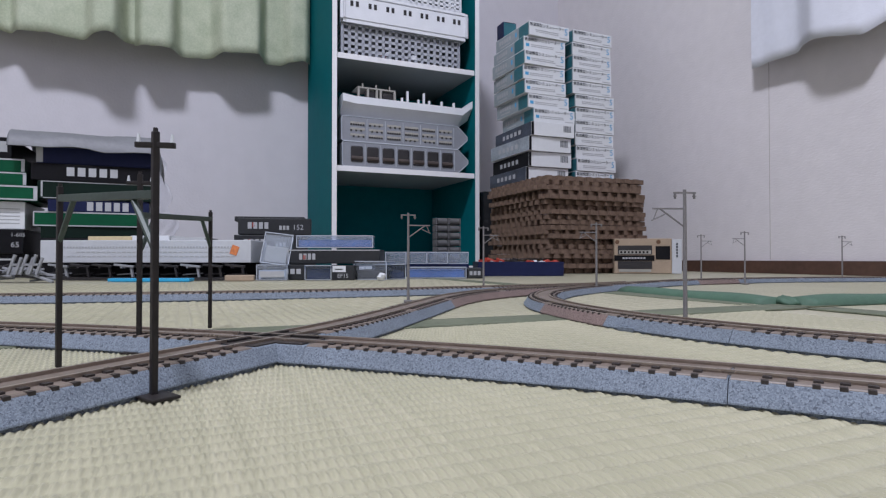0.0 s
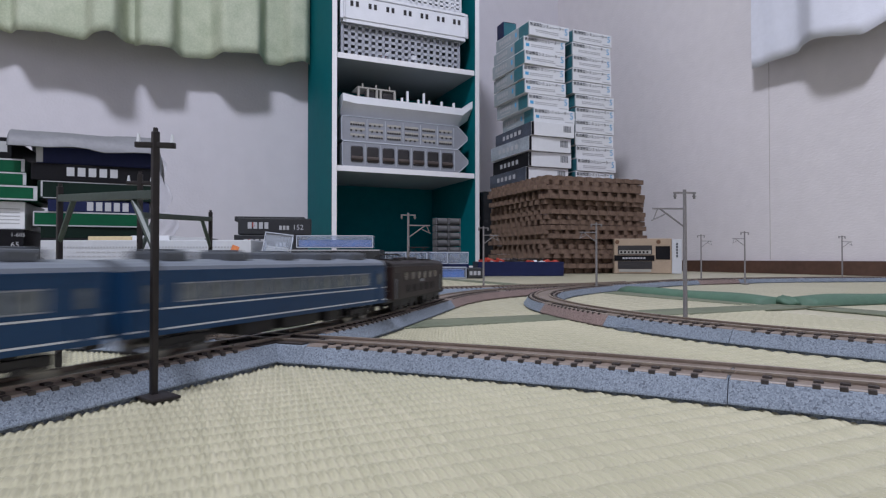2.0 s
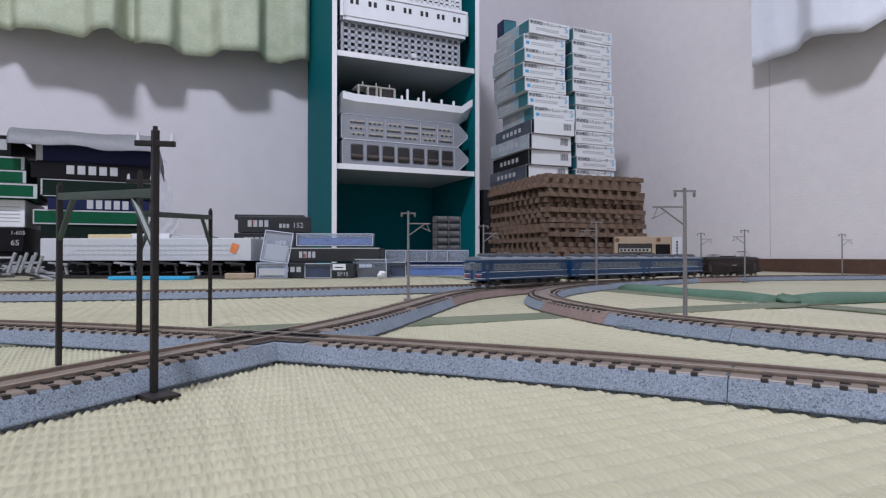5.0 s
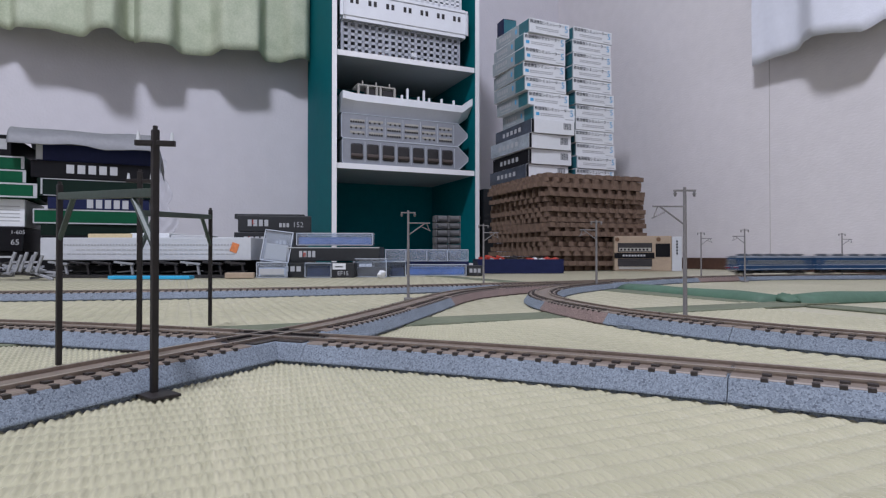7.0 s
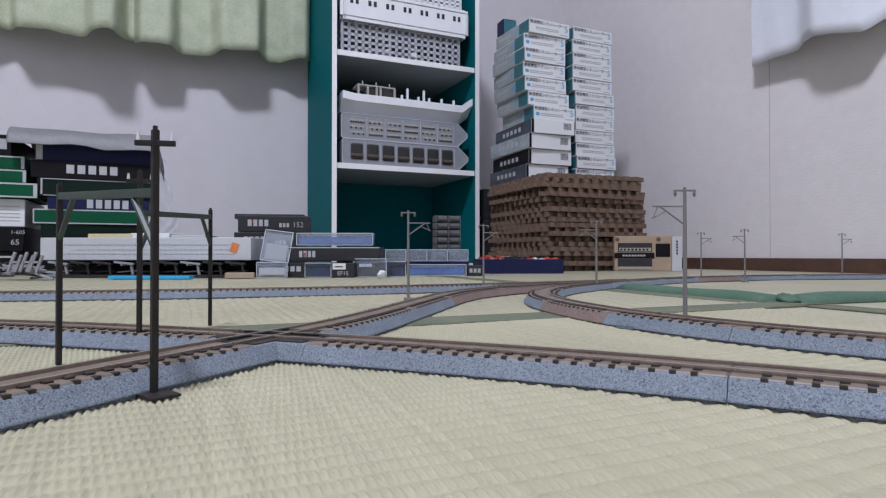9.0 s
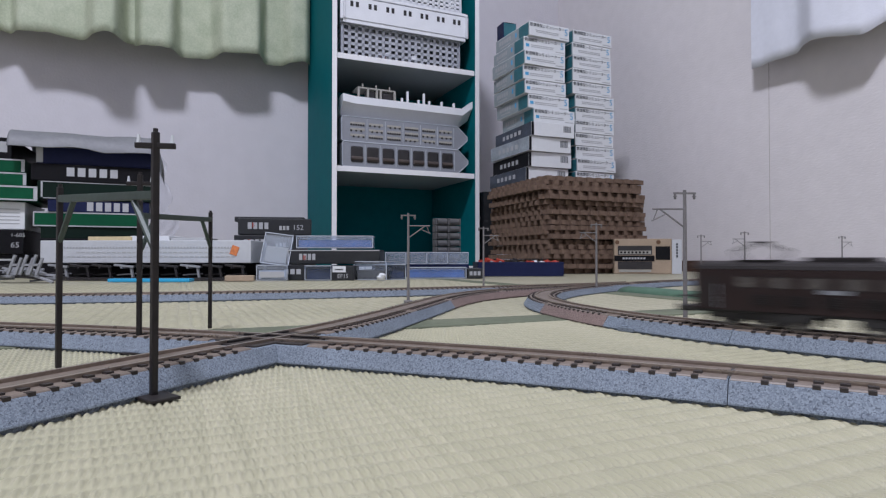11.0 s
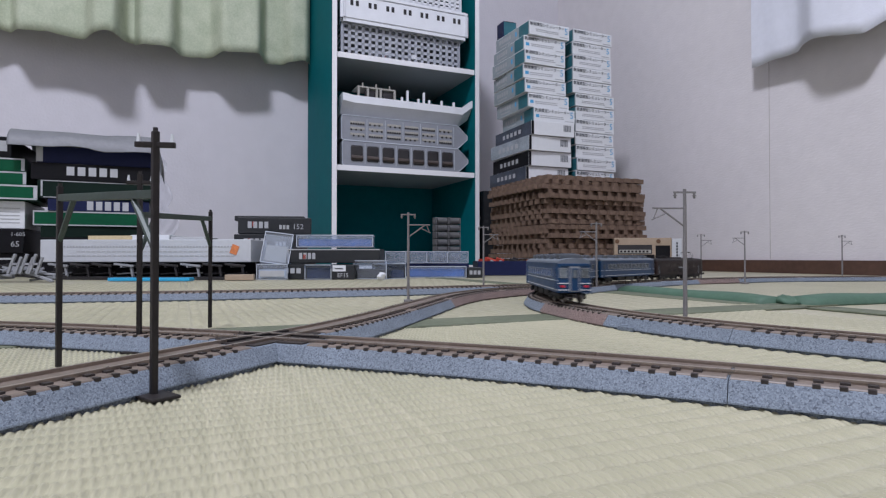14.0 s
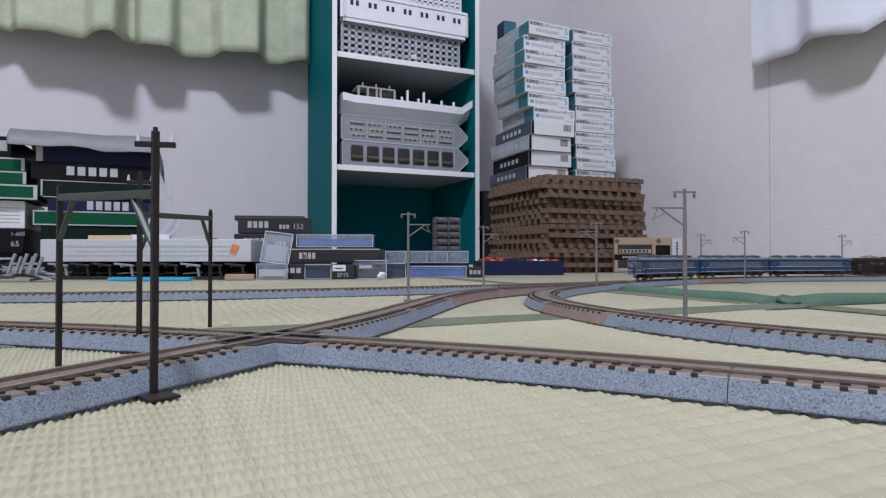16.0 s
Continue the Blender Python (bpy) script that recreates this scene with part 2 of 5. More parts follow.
def weave(m, u0, u1, v0, v1, su, sv, straw_w, row_l, tall, uneven):
    """A woven mat face as real relief: straws along local y that rise and dip under the warp."""
    u = np.arange(u0, u1, su)
    v = np.arange(v0, v1, sv)
    uu, vv = np.meshgrid(u, v)
    row = np.floor(vv / row_l)
    shift = straw_w / 2 * (row % 2)
    straw = np.floor((uu + shift) / straw_w)
    rr = np.sin(row * 78.233 + straw * 12.9898) * 43758.5453
    rr = rr - np.floor(rr)
    across = np.abs(np.sin((uu + shift) * math.pi / straw_w)) ** 0.9
    lengthwise = np.abs(np.sin(vv / row_l * math.pi)) ** 0.6
    zz = -0.0009 + (tall + 0.3 * tall * rr - uneven * (row % 2)) * (0.06 + 0.94 * across) * (0.08 + 0.92 * lengthwise)
    zz += 0.0002 * np.sin(uu * 37 + 1) * np.sin(vv * 29)
    nu, nv = len(u), len(v)
    co = np.stack([uu.ravel(), vv.ravel(), zz.ravel()], 1).astype(np.float32)
    i = np.arange(nu * nv).reshape(nv, nu)
    quads = np.stack([i[:-1, :-1].ravel(), i[:-1, 1:].ravel(), i[1:, 1:].ravel(), i[1:, :-1].ravel()], 1)
    me = bpy.data.meshes.new("tatami_weave")
    me.vertices.add(len(co))
    me.vertices.foreach_set("co", co.ravel())
    me.loops.add(quads.size)
    me.loops.foreach_set("vertex_index", quads.ravel().astype(np.int32))
    me.polygons.add(len(quads))
    me.polygons.foreach_set("loop_start", np.arange(0, quads.size, 4, dtype=np.int32))
    me.polygons.foreach_set("use_smooth", np.ones(len(quads), dtype=bool))
    me.update(calc_edges=True)
    me.materials.append(RUSH)
    ob = new("tatami_weave", me)
    ob.matrix_basis = m
    tagged(ob, "pale straw-green woven rush tatami surface", "tatami", kind="stuff")


weave(pose(0, 0, 0.0003, 0, 0, YAW), -0.24, 0.33, 0.0, 0.264, 0.00038, 0.00070, 0.00160, 0.0055, 0.0008, 0.0)
# the mat beyond lies crosswise: its straws run along the rear wall
weave(pose(JOINT.x, JOINT.y, 0.0003, 0, 0, YAW + 90), 0.012, 0.58, 0.0, 0.62, 0.00075, 0.0011, 0.0022, 0.0063, 0.0008, 0.0002)
weave(pose(JOINT.x, JOINT.y, 0.0003, 0, 0, YAW), 0.02, 0.56, 0.012, 0.40, 0.0008, 0.0012, 0.0022, 0.0056, 0.0006, 0.0)


def binding(name, start, end, width, material, label, z=0.0004, rise=0.0):
    """A cloth strip along a mat's edge; rise: it bulges up by so much, in an uneven roll."""
    a, b = Vector(start), Vector(end)
    d = b - a
    side = Vector((-d.y, d.x, 0)).normalized()
    n = max(8, int(d.length / 0.012))
    bm = bmesh.new()
    rows = []
    for i in range(n + 1):
        k = i / n
        c = a + d * k
        swell = rise * (0.9 + 0.12 * math.sin(i * 0.53) * math.sin(i * 0.21 + 1)) * min(1.0, 0.85 + i * 0.06)
        row = []
        for j in range(9):
            q = j / 8 * 2 - 1
            h = z + swell * max(0.0, 1 - q * q) ** 0.6 if rise else z
            row.append(bm.verts.new(c + side * width / 2 * q + Vector((0, 0, h))))
        low = [bm.verts.new(c + side * width / 2 * q + Vector((0, 0, -0.0006))) for q in (1, -1)]
        rows.append(row + low)
    for r0, r1 in zip(rows, rows[1:]):
        for j in range(11):
            k = (j + 1) % 11
            bm.faces.new((r0[j], r0[k], r1[k], r1[j]))
    bm.faces.new(rows[0][::-1])
    bm.faces.new(rows[-1])
    bmesh.ops.recalc_face_normals(bm, faces=bm.faces)
    ob = part(name, bm, material, smooth=True)
    return tagged(ob, label, "tatami edge", kind="structure")


def along(e, n):
    return JOINT + e * E_DIR + n * N_DIR


binding("tatami_binding_west", along(-1.6, -0.004), along(0.0, -0.004), 0.030, HERI, "flat olive green cloth edge of a tatami mat")
binding("tatami_binding_north", (0.222, 0.425, 0), (-0.33, 1.70, 0), 0.030, HERI, "flat olive green cloth edge of a tatami mat")
binding("tatami_binding_east", along(0.0, 0.004), along(0.78, 0.004), 0.030, HERI, "flat olive green cloth edge of a tatami mat")
binding("tatami_binding_south", (0.247, 0.392, 0), (0.32, 0.19, 0), 0.026, HERI, "flat olive green cloth edge of a tatami mat")
binding("tatami_roll_east", (0.246, 0.420, 0), (0.95, 0.675, 0), 0.028, HERI_BRIGHT, "raised green cloth tatami edge, bulging and wrinkled", rise=0.0066)
binding("tatami_roll_north", (0.236, 0.424, 0), (0.184, 0.592, 0), 0.028, HERI_BRIGHT, "raised green cloth tatami edge, bulging and wrinkled", rise=0.0058)


# ---------------------------------------------------------------- track
RAIL_TOP = 0.0072


def spline(points, step=0.002, soft=12):
    """An evenly spaced smooth line through control points."""
    P = np.array(points, float)
    Q = np.vstack([2 * P[0] - P[1], P, 2 * P[-1] - P[-2]])
    t = np.linspace(0, 1, 40, endpoint=False)[:, None]
    out = []
    for i in range(1, len(Q) - 2):
        a, b, c, d = Q[i - 1:i + 3]
        out.append(0.5 * (2 * b + (c - a) * t + (2 * a - 5 * b + 4 * c - d) * t ** 2 + (3 * b - a - 3 * c + d) * t ** 3))
    out = np.vstack(out + [P[-1:]])
    s = np.r_[0, np.cumsum(np.linalg.norm(np.diff(out, axis=0), axis=1))]
    q = np.arange(0, s[-1], step)
    E = np.c_[np.interp(q, s, out[:, 0]), np.interp(q, s, out[:, 1])]
    w = np.exp(-0.5 * (np.arange(-3 * soft, 3 * soft + 1) / soft) ** 2)
    w /= w.sum()
    pad = np.vstack([2 * E[0] - E[3 * soft:0:-1], E, 2 * E[-1] - E[-2:-3 * soft - 2:-1]])
    return np.c_[np.convolve(pad[:, 0], w, "valid"), np.convolve(pad[:, 1], w, "valid")]


class Line:
    def __init__(self, P):
        self.P = P
        self.s = np.r_[0, np.cumsum(np.linalg.norm(np.diff(P, axis=0), axis=1))]

    def at(self, s):
        return np.array([np.interp(s, self.s, self.P[:, 0]), np.interp(s, self.s, self.P[:, 1])])

    def way(self, s):
        d = self.at(s + 0.003) - self.at(s - 0.003)
        return d / np.linalg.norm(d)


FAR = [(.196, .636), (.235, .680), (.285, .722), (.345, .760), (.43, .800), (.54, .826), (.64, .828)]
OFF = [(.76, .790), (.835, .70), (.85, .56), (.79, .41), (.66, .27), (.5, .165), (.33, .11), (.22, .135)]
STEM = [(-.4686, -.7206), (-.2986, -.3456), (-.1836, -.0906), (-.1266, .0364), (-.0905, .1243), (-.0752, .1633), (-.0576, .1997), (-.0415, .2402),
        (-.0245, .305), (-.0105, .365), (.006, .43), (.030, .480), (.060, .520), (.098, .556), (.145, .595)]
LOOP = [(.143, .200), (.1123, .240), (.092, .2725), (.0784, .314), (.0703, .3515), (.0667, .386), (.069, .4241), (.082, .474),
        (.104, .520), (.140, .570), (.18, .620)]
ROUTE = Line(spline(STEM + FAR + OFF + LOOP + FAR + OFF[:3]))
CROSS = Line(spline([(-.60, .37), (-.40, .30), (-.27, .262), (-.176, .238), (-.124, .2243), (-.075, .2067), (-.057, .2005), (-.033, .1925), (.0018, .1772),
                     (.0322, .1639), (.0574, .1501), (.080, .1368), (.1019, .1229), (.1466, .0951), (.2363, .0253)]))
REAR = Line(spline([(-.9, .405), (-.6, .416), (-.333, .436), (-.252, .450), (-.153, .478), (-.069, .510), (.008, .546), (.063, .573), (.123, .607), (.18, .645), (.225, .683)]))


def sweep(bm, line, s0, s1, profile, step=0.006):
    n = max(2, int((s1 - s0) / step) + 1)
    rows = []
    for s in np.linspace(s0, s1, n):
        p, d = line.at(s), line.way(s)
        rows.append([bm.verts.new((p[0] + d[1] * q, p[1] - d[0] * q, z)) for q, z in profile])
    m = len(profile)
    for r0, r1 in zip(rows, rows[1:]):
        for j in range(m):
            bm.faces.new((r0[j], r0[(j + 1) % m], r1[(j + 1) % m], r1[j]))
    bm.faces.new(rows[0])
    bm.faces.new(rows[-1][::-1])
    bmesh.ops.recalc_face_normals(bm, faces=bm.faces)


def sleeper_mesh():
    """A moulded sleeper: its middle lies flush in the bed, its ends and rail chairs stand proud."""
    bm = bmesh.new()
    add_box(bm, 0.0014, 0.0156, 0.0010, 0, 0, 0.0055)
    for q in (-1, 1):
        add_box(bm, 0.0015, 0.0017, 0.0014, 0, q * 0.0093, 0.00560)
        add_box(bm, 0.0019, 0.0016, 0.0009, 0.0004, q * 0.0067, 0.0063)
    return mesh_of("sleeper", bm, TIE)


SLEEPER = sleeper_mesh()
PITCH = 0.0047
BED = [(-0.0121, -0.0006), (-0.0121, 0.0009), (-0.0131, 0.0009), (-0.0130, 0.0013), (-0.0101, 0.0055), (-0.0097, 0.0058), (-0.0090, 0.0059),
       (0.0090, 0.0059), (0.0097, 0.0058), (0.0101, 0.0055), (0.0130, 0.0013), (0.0131, 0.0009), (0.0121, 0.0009), (0.0121, -0.0006)]
FIELD = [(-0.0098, 0.0053), (0.0098, 0.0053), (0.0098, 0.0058), (0.0095, 0.0061), (0.0086, 0.00625),
         (-0.0086, 0.00625), (-0.0095, 0.0061), (-0.0098, 0.0058)]


def rail_profile(q):
    o = RAIL_TOP - 0.0024
    return [(q - 0.0008, o), (q + 0.0008, o), (q + 0.0008, o + 0.0003), (q + 0.00042, o + 0.0004), (q + 0.00042, o + 0.0018),
            (q + 0.00055, o + 0.0019), (q + 0.00055, o + 0.0024), (q - 0.00055, o + 0.0024), (q - 0.00055, o + 0.0019),
            (q - 0.00042, o + 0.0018), (q - 0.00042, o + 0.0004), (q - 0.0008, o + 0.0003)]


def track_section(line, s0, s1, brown=False, drop=0.0, pieces=True, skip=None):
    label = "model railway track on brown plastic ballast bed" if brown else "model railway track on speckled blue-grey ballast bed"
    ob = thing("track_section", pose(0, 0, -drop), label, "model track", "track sections on the tatami")
    bm = bmesh.new()
    sweep(bm, line, s0 + 0.0001, s1 - 0.0001, BED)
    part("ballast_bed", bm, BROWN_BED if brown else BLUE_BED, ob)
    bm = bmesh.new()
    sweep(bm, line, s0 + 0.0004, s1 - 0.0004, FIELD)
    part("sleeper_field", bm, TIE_TOP, ob, "dusty brown moulded strip between the sleepers")
    for q in (-0.0049, 0.0049):
        bm = bmesh.new()
        sweep(bm, line, s0, s1, rail_profile(q))
        part("rail", bm, RAIL, ob, "brownish nickel silver rail")
    n = int((s1 - s0) / PITCH)
    joined = bmesh.new()
    for i in range(n):
        s = s0 + (i + 0.5) * (s1 - s0) / n
        if i in (0, n - 1) or (skip and skip[0] < s < skip[1]):
            continue
        c, d = line.at(s), line.way(s)
        at = pose(c[0], c[1], 0, 0, 0, math.degrees(math.atan2(d[1], d[0])))
        if pieces:
            part("sleeper", SLEEPER, None, ob, at=at)
        else:
            k = len(joined.verts)
            joined.from_mesh(SLEEPER)
            joined.verts.ensure_lookup_table()
            for v in joined.verts[k:]:
                v.co = at @ v.co
    if pieces:
        joined.free()
    else:
        tagged(part("sleeper_strip", joined, TIE, ob), kind="stuff")
    return ob


def lay(line, cuts, browns=(), drop=0.0, near=(0, 9), skip=None):
    for a, b in zip(cuts, cuts[1:]):
        mid = (a + b) / 2
        track_section(line, a, b, any(x < mid < y for x, y in browns), drop, near[0] < mid < near[1], skip)


def cloth_knot():
    """The folded end where the two raised edges meet."""
    bm = bmesh.new()
    bmesh.ops.create_icosphere(bm, subdivisions=3, radius=1.0)
    for v in bm.verts:
        k = 1 + 0.10 * math.sin(v.co.x * 7 + v.co.z * 3) + 0.06 * math.sin(v.co.y * 11)
        v.co = Vector((v.co.x * 0.0080 * k, v.co.y * 0.0120 * k, max(-0.0002, 0.0050 * k * (v.co.z + 0.15))))
    ob = part("tatami_edge_fold", bm, HERI_BRIGHT, at=pose(0.243, 0.424, 0.0003), smooth=True)
    tagged(ob, "bunched green cloth corner where tatami edges meet", "tatami edge", kind="structure")


cloth_knot()


def nearest(line, x, y):
    return float(line.s[np.argmin(np.hypot(line.P[:, 0] - x, line.P[:, 1] - y))])


X_STEM, X_CROSS = nearest(ROUTE, -0.057, 0.1995), nearest(CROSS, -0.057, 0.1995)
HALF = 0.0185
FRONT_JOINT = nearest(CROSS, 0.0685, 0.1440)


def track_crossing():
    ob = thing("track_crossing", pose(0, 0, 0), "right-angled model railway crossing on blue-grey ballast bed", "model track")
    for line, s, drop in ((ROUTE, X_STEM, 0.0), (CROSS, X_CROSS, 0.00015)):
        bm = bmesh.new()
        sweep(bm, line, s - HALF, s + HALF, BED)
        bed = part("ballast_bed", bm, BLUE_BED, ob)
        bed.location.z = -drop
        for q in (-0.0049, 0.0049):
            bm = bmesh.new()
            sweep(bm, line, s - HALF, s + HALF, rail_profile(q))
            part("rail", bm, RAIL, ob, "brownish nickel silver rail").location.z = -drop
            bm = bmesh.new()
            k = q * 0.72
            sweep(bm, line, s - HALF * 0.8, s + HALF * 0.8, [(k - 0.0004, 0.0060), (k + 0.0004, 0.0060), (k + 0.0004, 0.0070), (k - 0.0004, 0.0070)])
            part("check_rail", bm, BLACK_IRON, ob, "blackened check rail").location.z = -drop
    bm = bmesh.new()
    sweep(bm, ROUTE, X_STEM - HALF * 0.9, X_STEM + HALF * 0.9, [(-0.0090, 0.0055), (0.0090, 0.0055), (0.0090, 0.0063), (-0.0090, 0.0063)])
    part("sleeper_plate", bm, TIE, ob, "dark brown moulded sleeper plate")
    bm = bmesh.new()
    sweep(bm, CROSS, X_CROSS - HALF * 0.9, X_CROSS + HALF * 0.9, [(-0.0090, 0.0054), (0.0090, 0.0054), (0.0090, 0.0062), (-0.0090, 0.0062)])
    part("sleeper_plate", bm, TIE, ob, "dark brown moulded sleeper plate")


def track_clip():
    """The connector that sticks out under a joint."""
    ob = thing("track_clip", pose(0.0816, 0.2675, 0, 0, 0, -57), "small blue-grey track joint connector at the bed's foot", "model track")
    bm = bmesh.new()
    add_box(bm, 0.0088, 0.0042, 0.0021, 0, 0.0015, 0.00105, 0.0004)
    add_box(bm, 0.0040, 0.0046, 0.0027, -0.0015, 0.0022, 0.00135, 0.0004)
    part("clip", bm, BLUE_BED, ob)


def lay_track():
    track_clip()
    track_crossing()
    s = X_STEM
    lay(ROUTE, [0, 0.28, 0.56, 0.70, 0.845, s - HALF], near=(0.75, 9))
    lay(ROUTE, [s + HALF, 1.12, 1.205, 1.32, 1.44, 1.53, 1.60, 1.677, 1.757, 1.87, 2.0, 2.14, 2.4, 2.7, 3.0, 3.33],
        browns=((1.205, 1.44), (1.677, 1.757)), near=(0, 1.35))
    lay(ROUTE, [3.33, 3.40, 3.463, 3.535, 3.66, 3.80], browns=((3.463, 3.535),), drop=0.0001, near=(3.3, 3.6))
    c = X_CROSS
    j = FRONT_JOINT
    lay(CROSS, [0, 0.14, 0.28, c - HALF - 0.14, c - HALF], drop=0.00015, near=(0.3, 9))
    lay(CROSS, [c + HALF, j, j + 0.14, CROSS.s[-1] - 0.01], drop=0.00015, near=(0, j + 0.14))
    lay(REAR, [0, 0.2, 0.40, 0.54, 0.68, 0.82, 0.96, 1.10, REAR.s[-1] - 0.02], drop=0.0002, near=(9, 9))


# ---------------------------------------------------------------- masts
def overhead_mast(x, y, arm_turn, height=0.066, tall_arm=True):
    ob = thing("overhead_mast", pose(x, y, 0, 0, 0, arm_turn), "slim grey plastic overhead line mast beside the track", "model mast", "masts along the track")
    bm = bmesh.new()
    add_rod(bm, (0, 0, 0.002), (0, 0, height), 0.0011, 10, 0.0008)
    part("pole", bm, GREY_POLE, ob)
    bm = bmesh.new()
    add_box(bm, 0.006, 0.008, 0.002, 0, 0, 0.001, 0.0004)
    part("foot", bm, GREY_POLE, ob)
    bm = bmesh.new()
    add_box(bm, 0.011, 0.0009, 0.0009, 0, 0, height - 0.0016)
    part("crossarm", bm, GREY_POLE, ob)
    for q in (-1, 1):
        bm = bmesh.new()
        add_rod(bm, (q * 0.0048, 0, height - 0.0045), (q * 0.0048, 0, height - 0.002), 0.0006, 8)
        add_rod(bm, (q * 0.0048, 0, height - 0.0034), (q * 0.0048, 0, height - 0.003), 0.0010, 8)
        part("insulator", bm, GREY_POLE, ob)
    z = height * 0.86
    bm = bmesh.new()
    add_rod(bm, (0, 0, z), (0.016, 0, z), 0.00045, 6)
    add_rod(bm, (0, 0, z - 0.009), (0.0125, 0, z), 0.00045, 6)
    add_rod(bm, (0.010, 0, z - 0.0028), (0.0165, 0, z - 0.0058), 0.0003, 6)
    add_rod(bm, (0.0135, 0, z), (0.0155, 0, z - 0.005), 0.0003, 6)
    part("cantilever", bm, GREY_POLE, ob)
    return ob


def gantry(p_tall, p_short, tall, short, z0, z1, colour):
    """Two dark posts and a braced beam over one track."""
    a, b = Vector((*p_tall, 0)), Vector((*p_short, 0))
    ob = thing("track_gantry", pose(a.x, a.y, 0), "dark iron overhead line gantry with two posts and braced green beam", "model gantry", "gantries over the track")
    d = b - a
    r = 0.00078
    for p, h in ((Vector((0, 0, 0)), tall), (d, short)):
        bm = bmesh.new()
        add_box(bm, 2 * r, 2 * r, h - 0.0005, p.x, p.y, h / 2, 0.0003, turn=math.degrees(math.atan2(d.y, d.x)))
        add_rod(bm, (p.x, p.y, h - 0.0012), (p.x, p.y, h + 0.0006), r * 0.75, 8)
        part("post", bm, BLACK_IRON, ob)
        if h == tall:
            bm = bmesh.new()
            add_box(bm, 0.0125, 0.0070, 0.0008, p.x, p.y, 0.0005, 0.0003, turn=math.degrees(math.atan2(d.y, d.x)))
            part("base_plate", bm, BLACK_IRON, ob)
    way = d.normalized()
    bm = bmesh.new()
    c = d / 2
    rise = math.degrees(math.atan2(z1 - z0, d.length))
    add_box(bm, d.length, 0.0015, 0.0021, c.x, c.y, (z0 + z1) / 2, 0.0002, turn=math.degrees(math.atan2(d.y, d.x)), lean=-rise)
    part("beam", bm, colour, ob, "dull green beam")
    for k in (0.0, 1.0):
        foot = d * k
        beam_z = z0 + (z1 - z0) * k
        tip = foot + way * (0.011 if k == 0 else -0.011)
        bm = bmesh.new()
        add_rod(bm, (foot.x, foot.y, beam_z - 0.013), (tip.x, tip.y, beam_z - 0.0008), 0.0008, 6)
        part("brace", bm, colour, ob, "dull green brace")
    bm = bmesh.new()
    z = tall - 0.0035
    add_box(bm, 0.009, 0.0013, 0.0013, 0, 0, z, 0.0002, turn=10)
    part("crossarm", bm, BLACK_IRON, ob)
    for q in (-1, 1):
        bm = bmesh.new()
        add_rod(bm, (q * 0.0037, q * 0.0006, z + 0.0006), (q * 0.0037, q * 0.0006, z + 0.0026), 0.00055, 8, 0.0003)
        part("insulator", bm, CREAM, ob, "small white insulator")


def masts():
    for x, y, turn in ((-0.0255, 0.440, 8), (0.0425, 0.628, 5), (0.1435, 0.560, 186), (0.1172, 0.290, 184),
                       (0.363, 0.842, 6), (0.374, 0.742, 186), (0.588, 0.882, 5)):
        overhead_mast(x, y, turn)
    gantry((-0.0680, 0.1412), (-0.1147, 0.179), 0.063, 0.0545, 0.0478, 0.0507, GREEN_IRON)
    gantry((-0.1059, 0.209), (-0.1083, 0.2787), 0.0625, 0.0545, 0.0478, 0.0509, GREEN_IRON)


# ---------------------------------------------------------------- train
def body_shell(length, width, z0, z1, crown, n=10):
    """A vehicle body: straight sides and an arched roof, ends closed."""
    w = width / 2
    side = bmesh.new()
    rows = []
    for x in (-length / 2, length / 2):
        rows.append([side.verts.new((x, y, z)) for y, z in ((-w, z0), (w, z0), (w, z1), (-w, z1))])
    for j in range(4):
        side.faces.new((rows[0][j], rows[0][(j + 1) % 4], rows[1][(j + 1) % 4], rows[1][j]))
    side.faces.new(rows[0][::-1])
    side.faces.new(rows[1])
    bmesh.ops.recalc_face_normals(side, faces=side.faces)
    bmesh.ops.bevel(side, geom=[e for e in side.edges if abs(e.verts[0].co.x - e.verts[1].co.x) < 1e-6 and abs(e.verts[0].co.y - e.verts[1].co.y) < 1e-6],
                    offset=0.0012, segments=3, profile=0.5, affect="EDGES")
    roof = bmesh.new()
    rows = []
    for x, sh in ((-length / 2, 0.97), (-length / 2 + 0.001, 1.0), (length / 2 - 0.001, 1.0), (length / 2, 0.97)):
        r = []
        for i in range(n + 1):
            a = math.pi * i / n
            r.append(roof.verts.new((x, -math.cos(a) * w * 0.985 * sh, z1 + 0.0001 + (crown - z1) * math.sin(a) ** 0.75 * sh)))
        rows.append(r)
    for r0, r1 in zip(rows, rows[1:]):
        for j in range(n):
            roof.faces.new((r0[j], r0[j + 1], r1[j + 1], r1[j]))
        roof.faces.new((r0[n], r0[0], r1[0], r1[n]))
    roof.faces.new(rows[0][::-1])
    roof.faces.new(rows[-1])
    bmesh.ops.recalc_face_normals(roof, faces=roof.faces)
    return side, roof


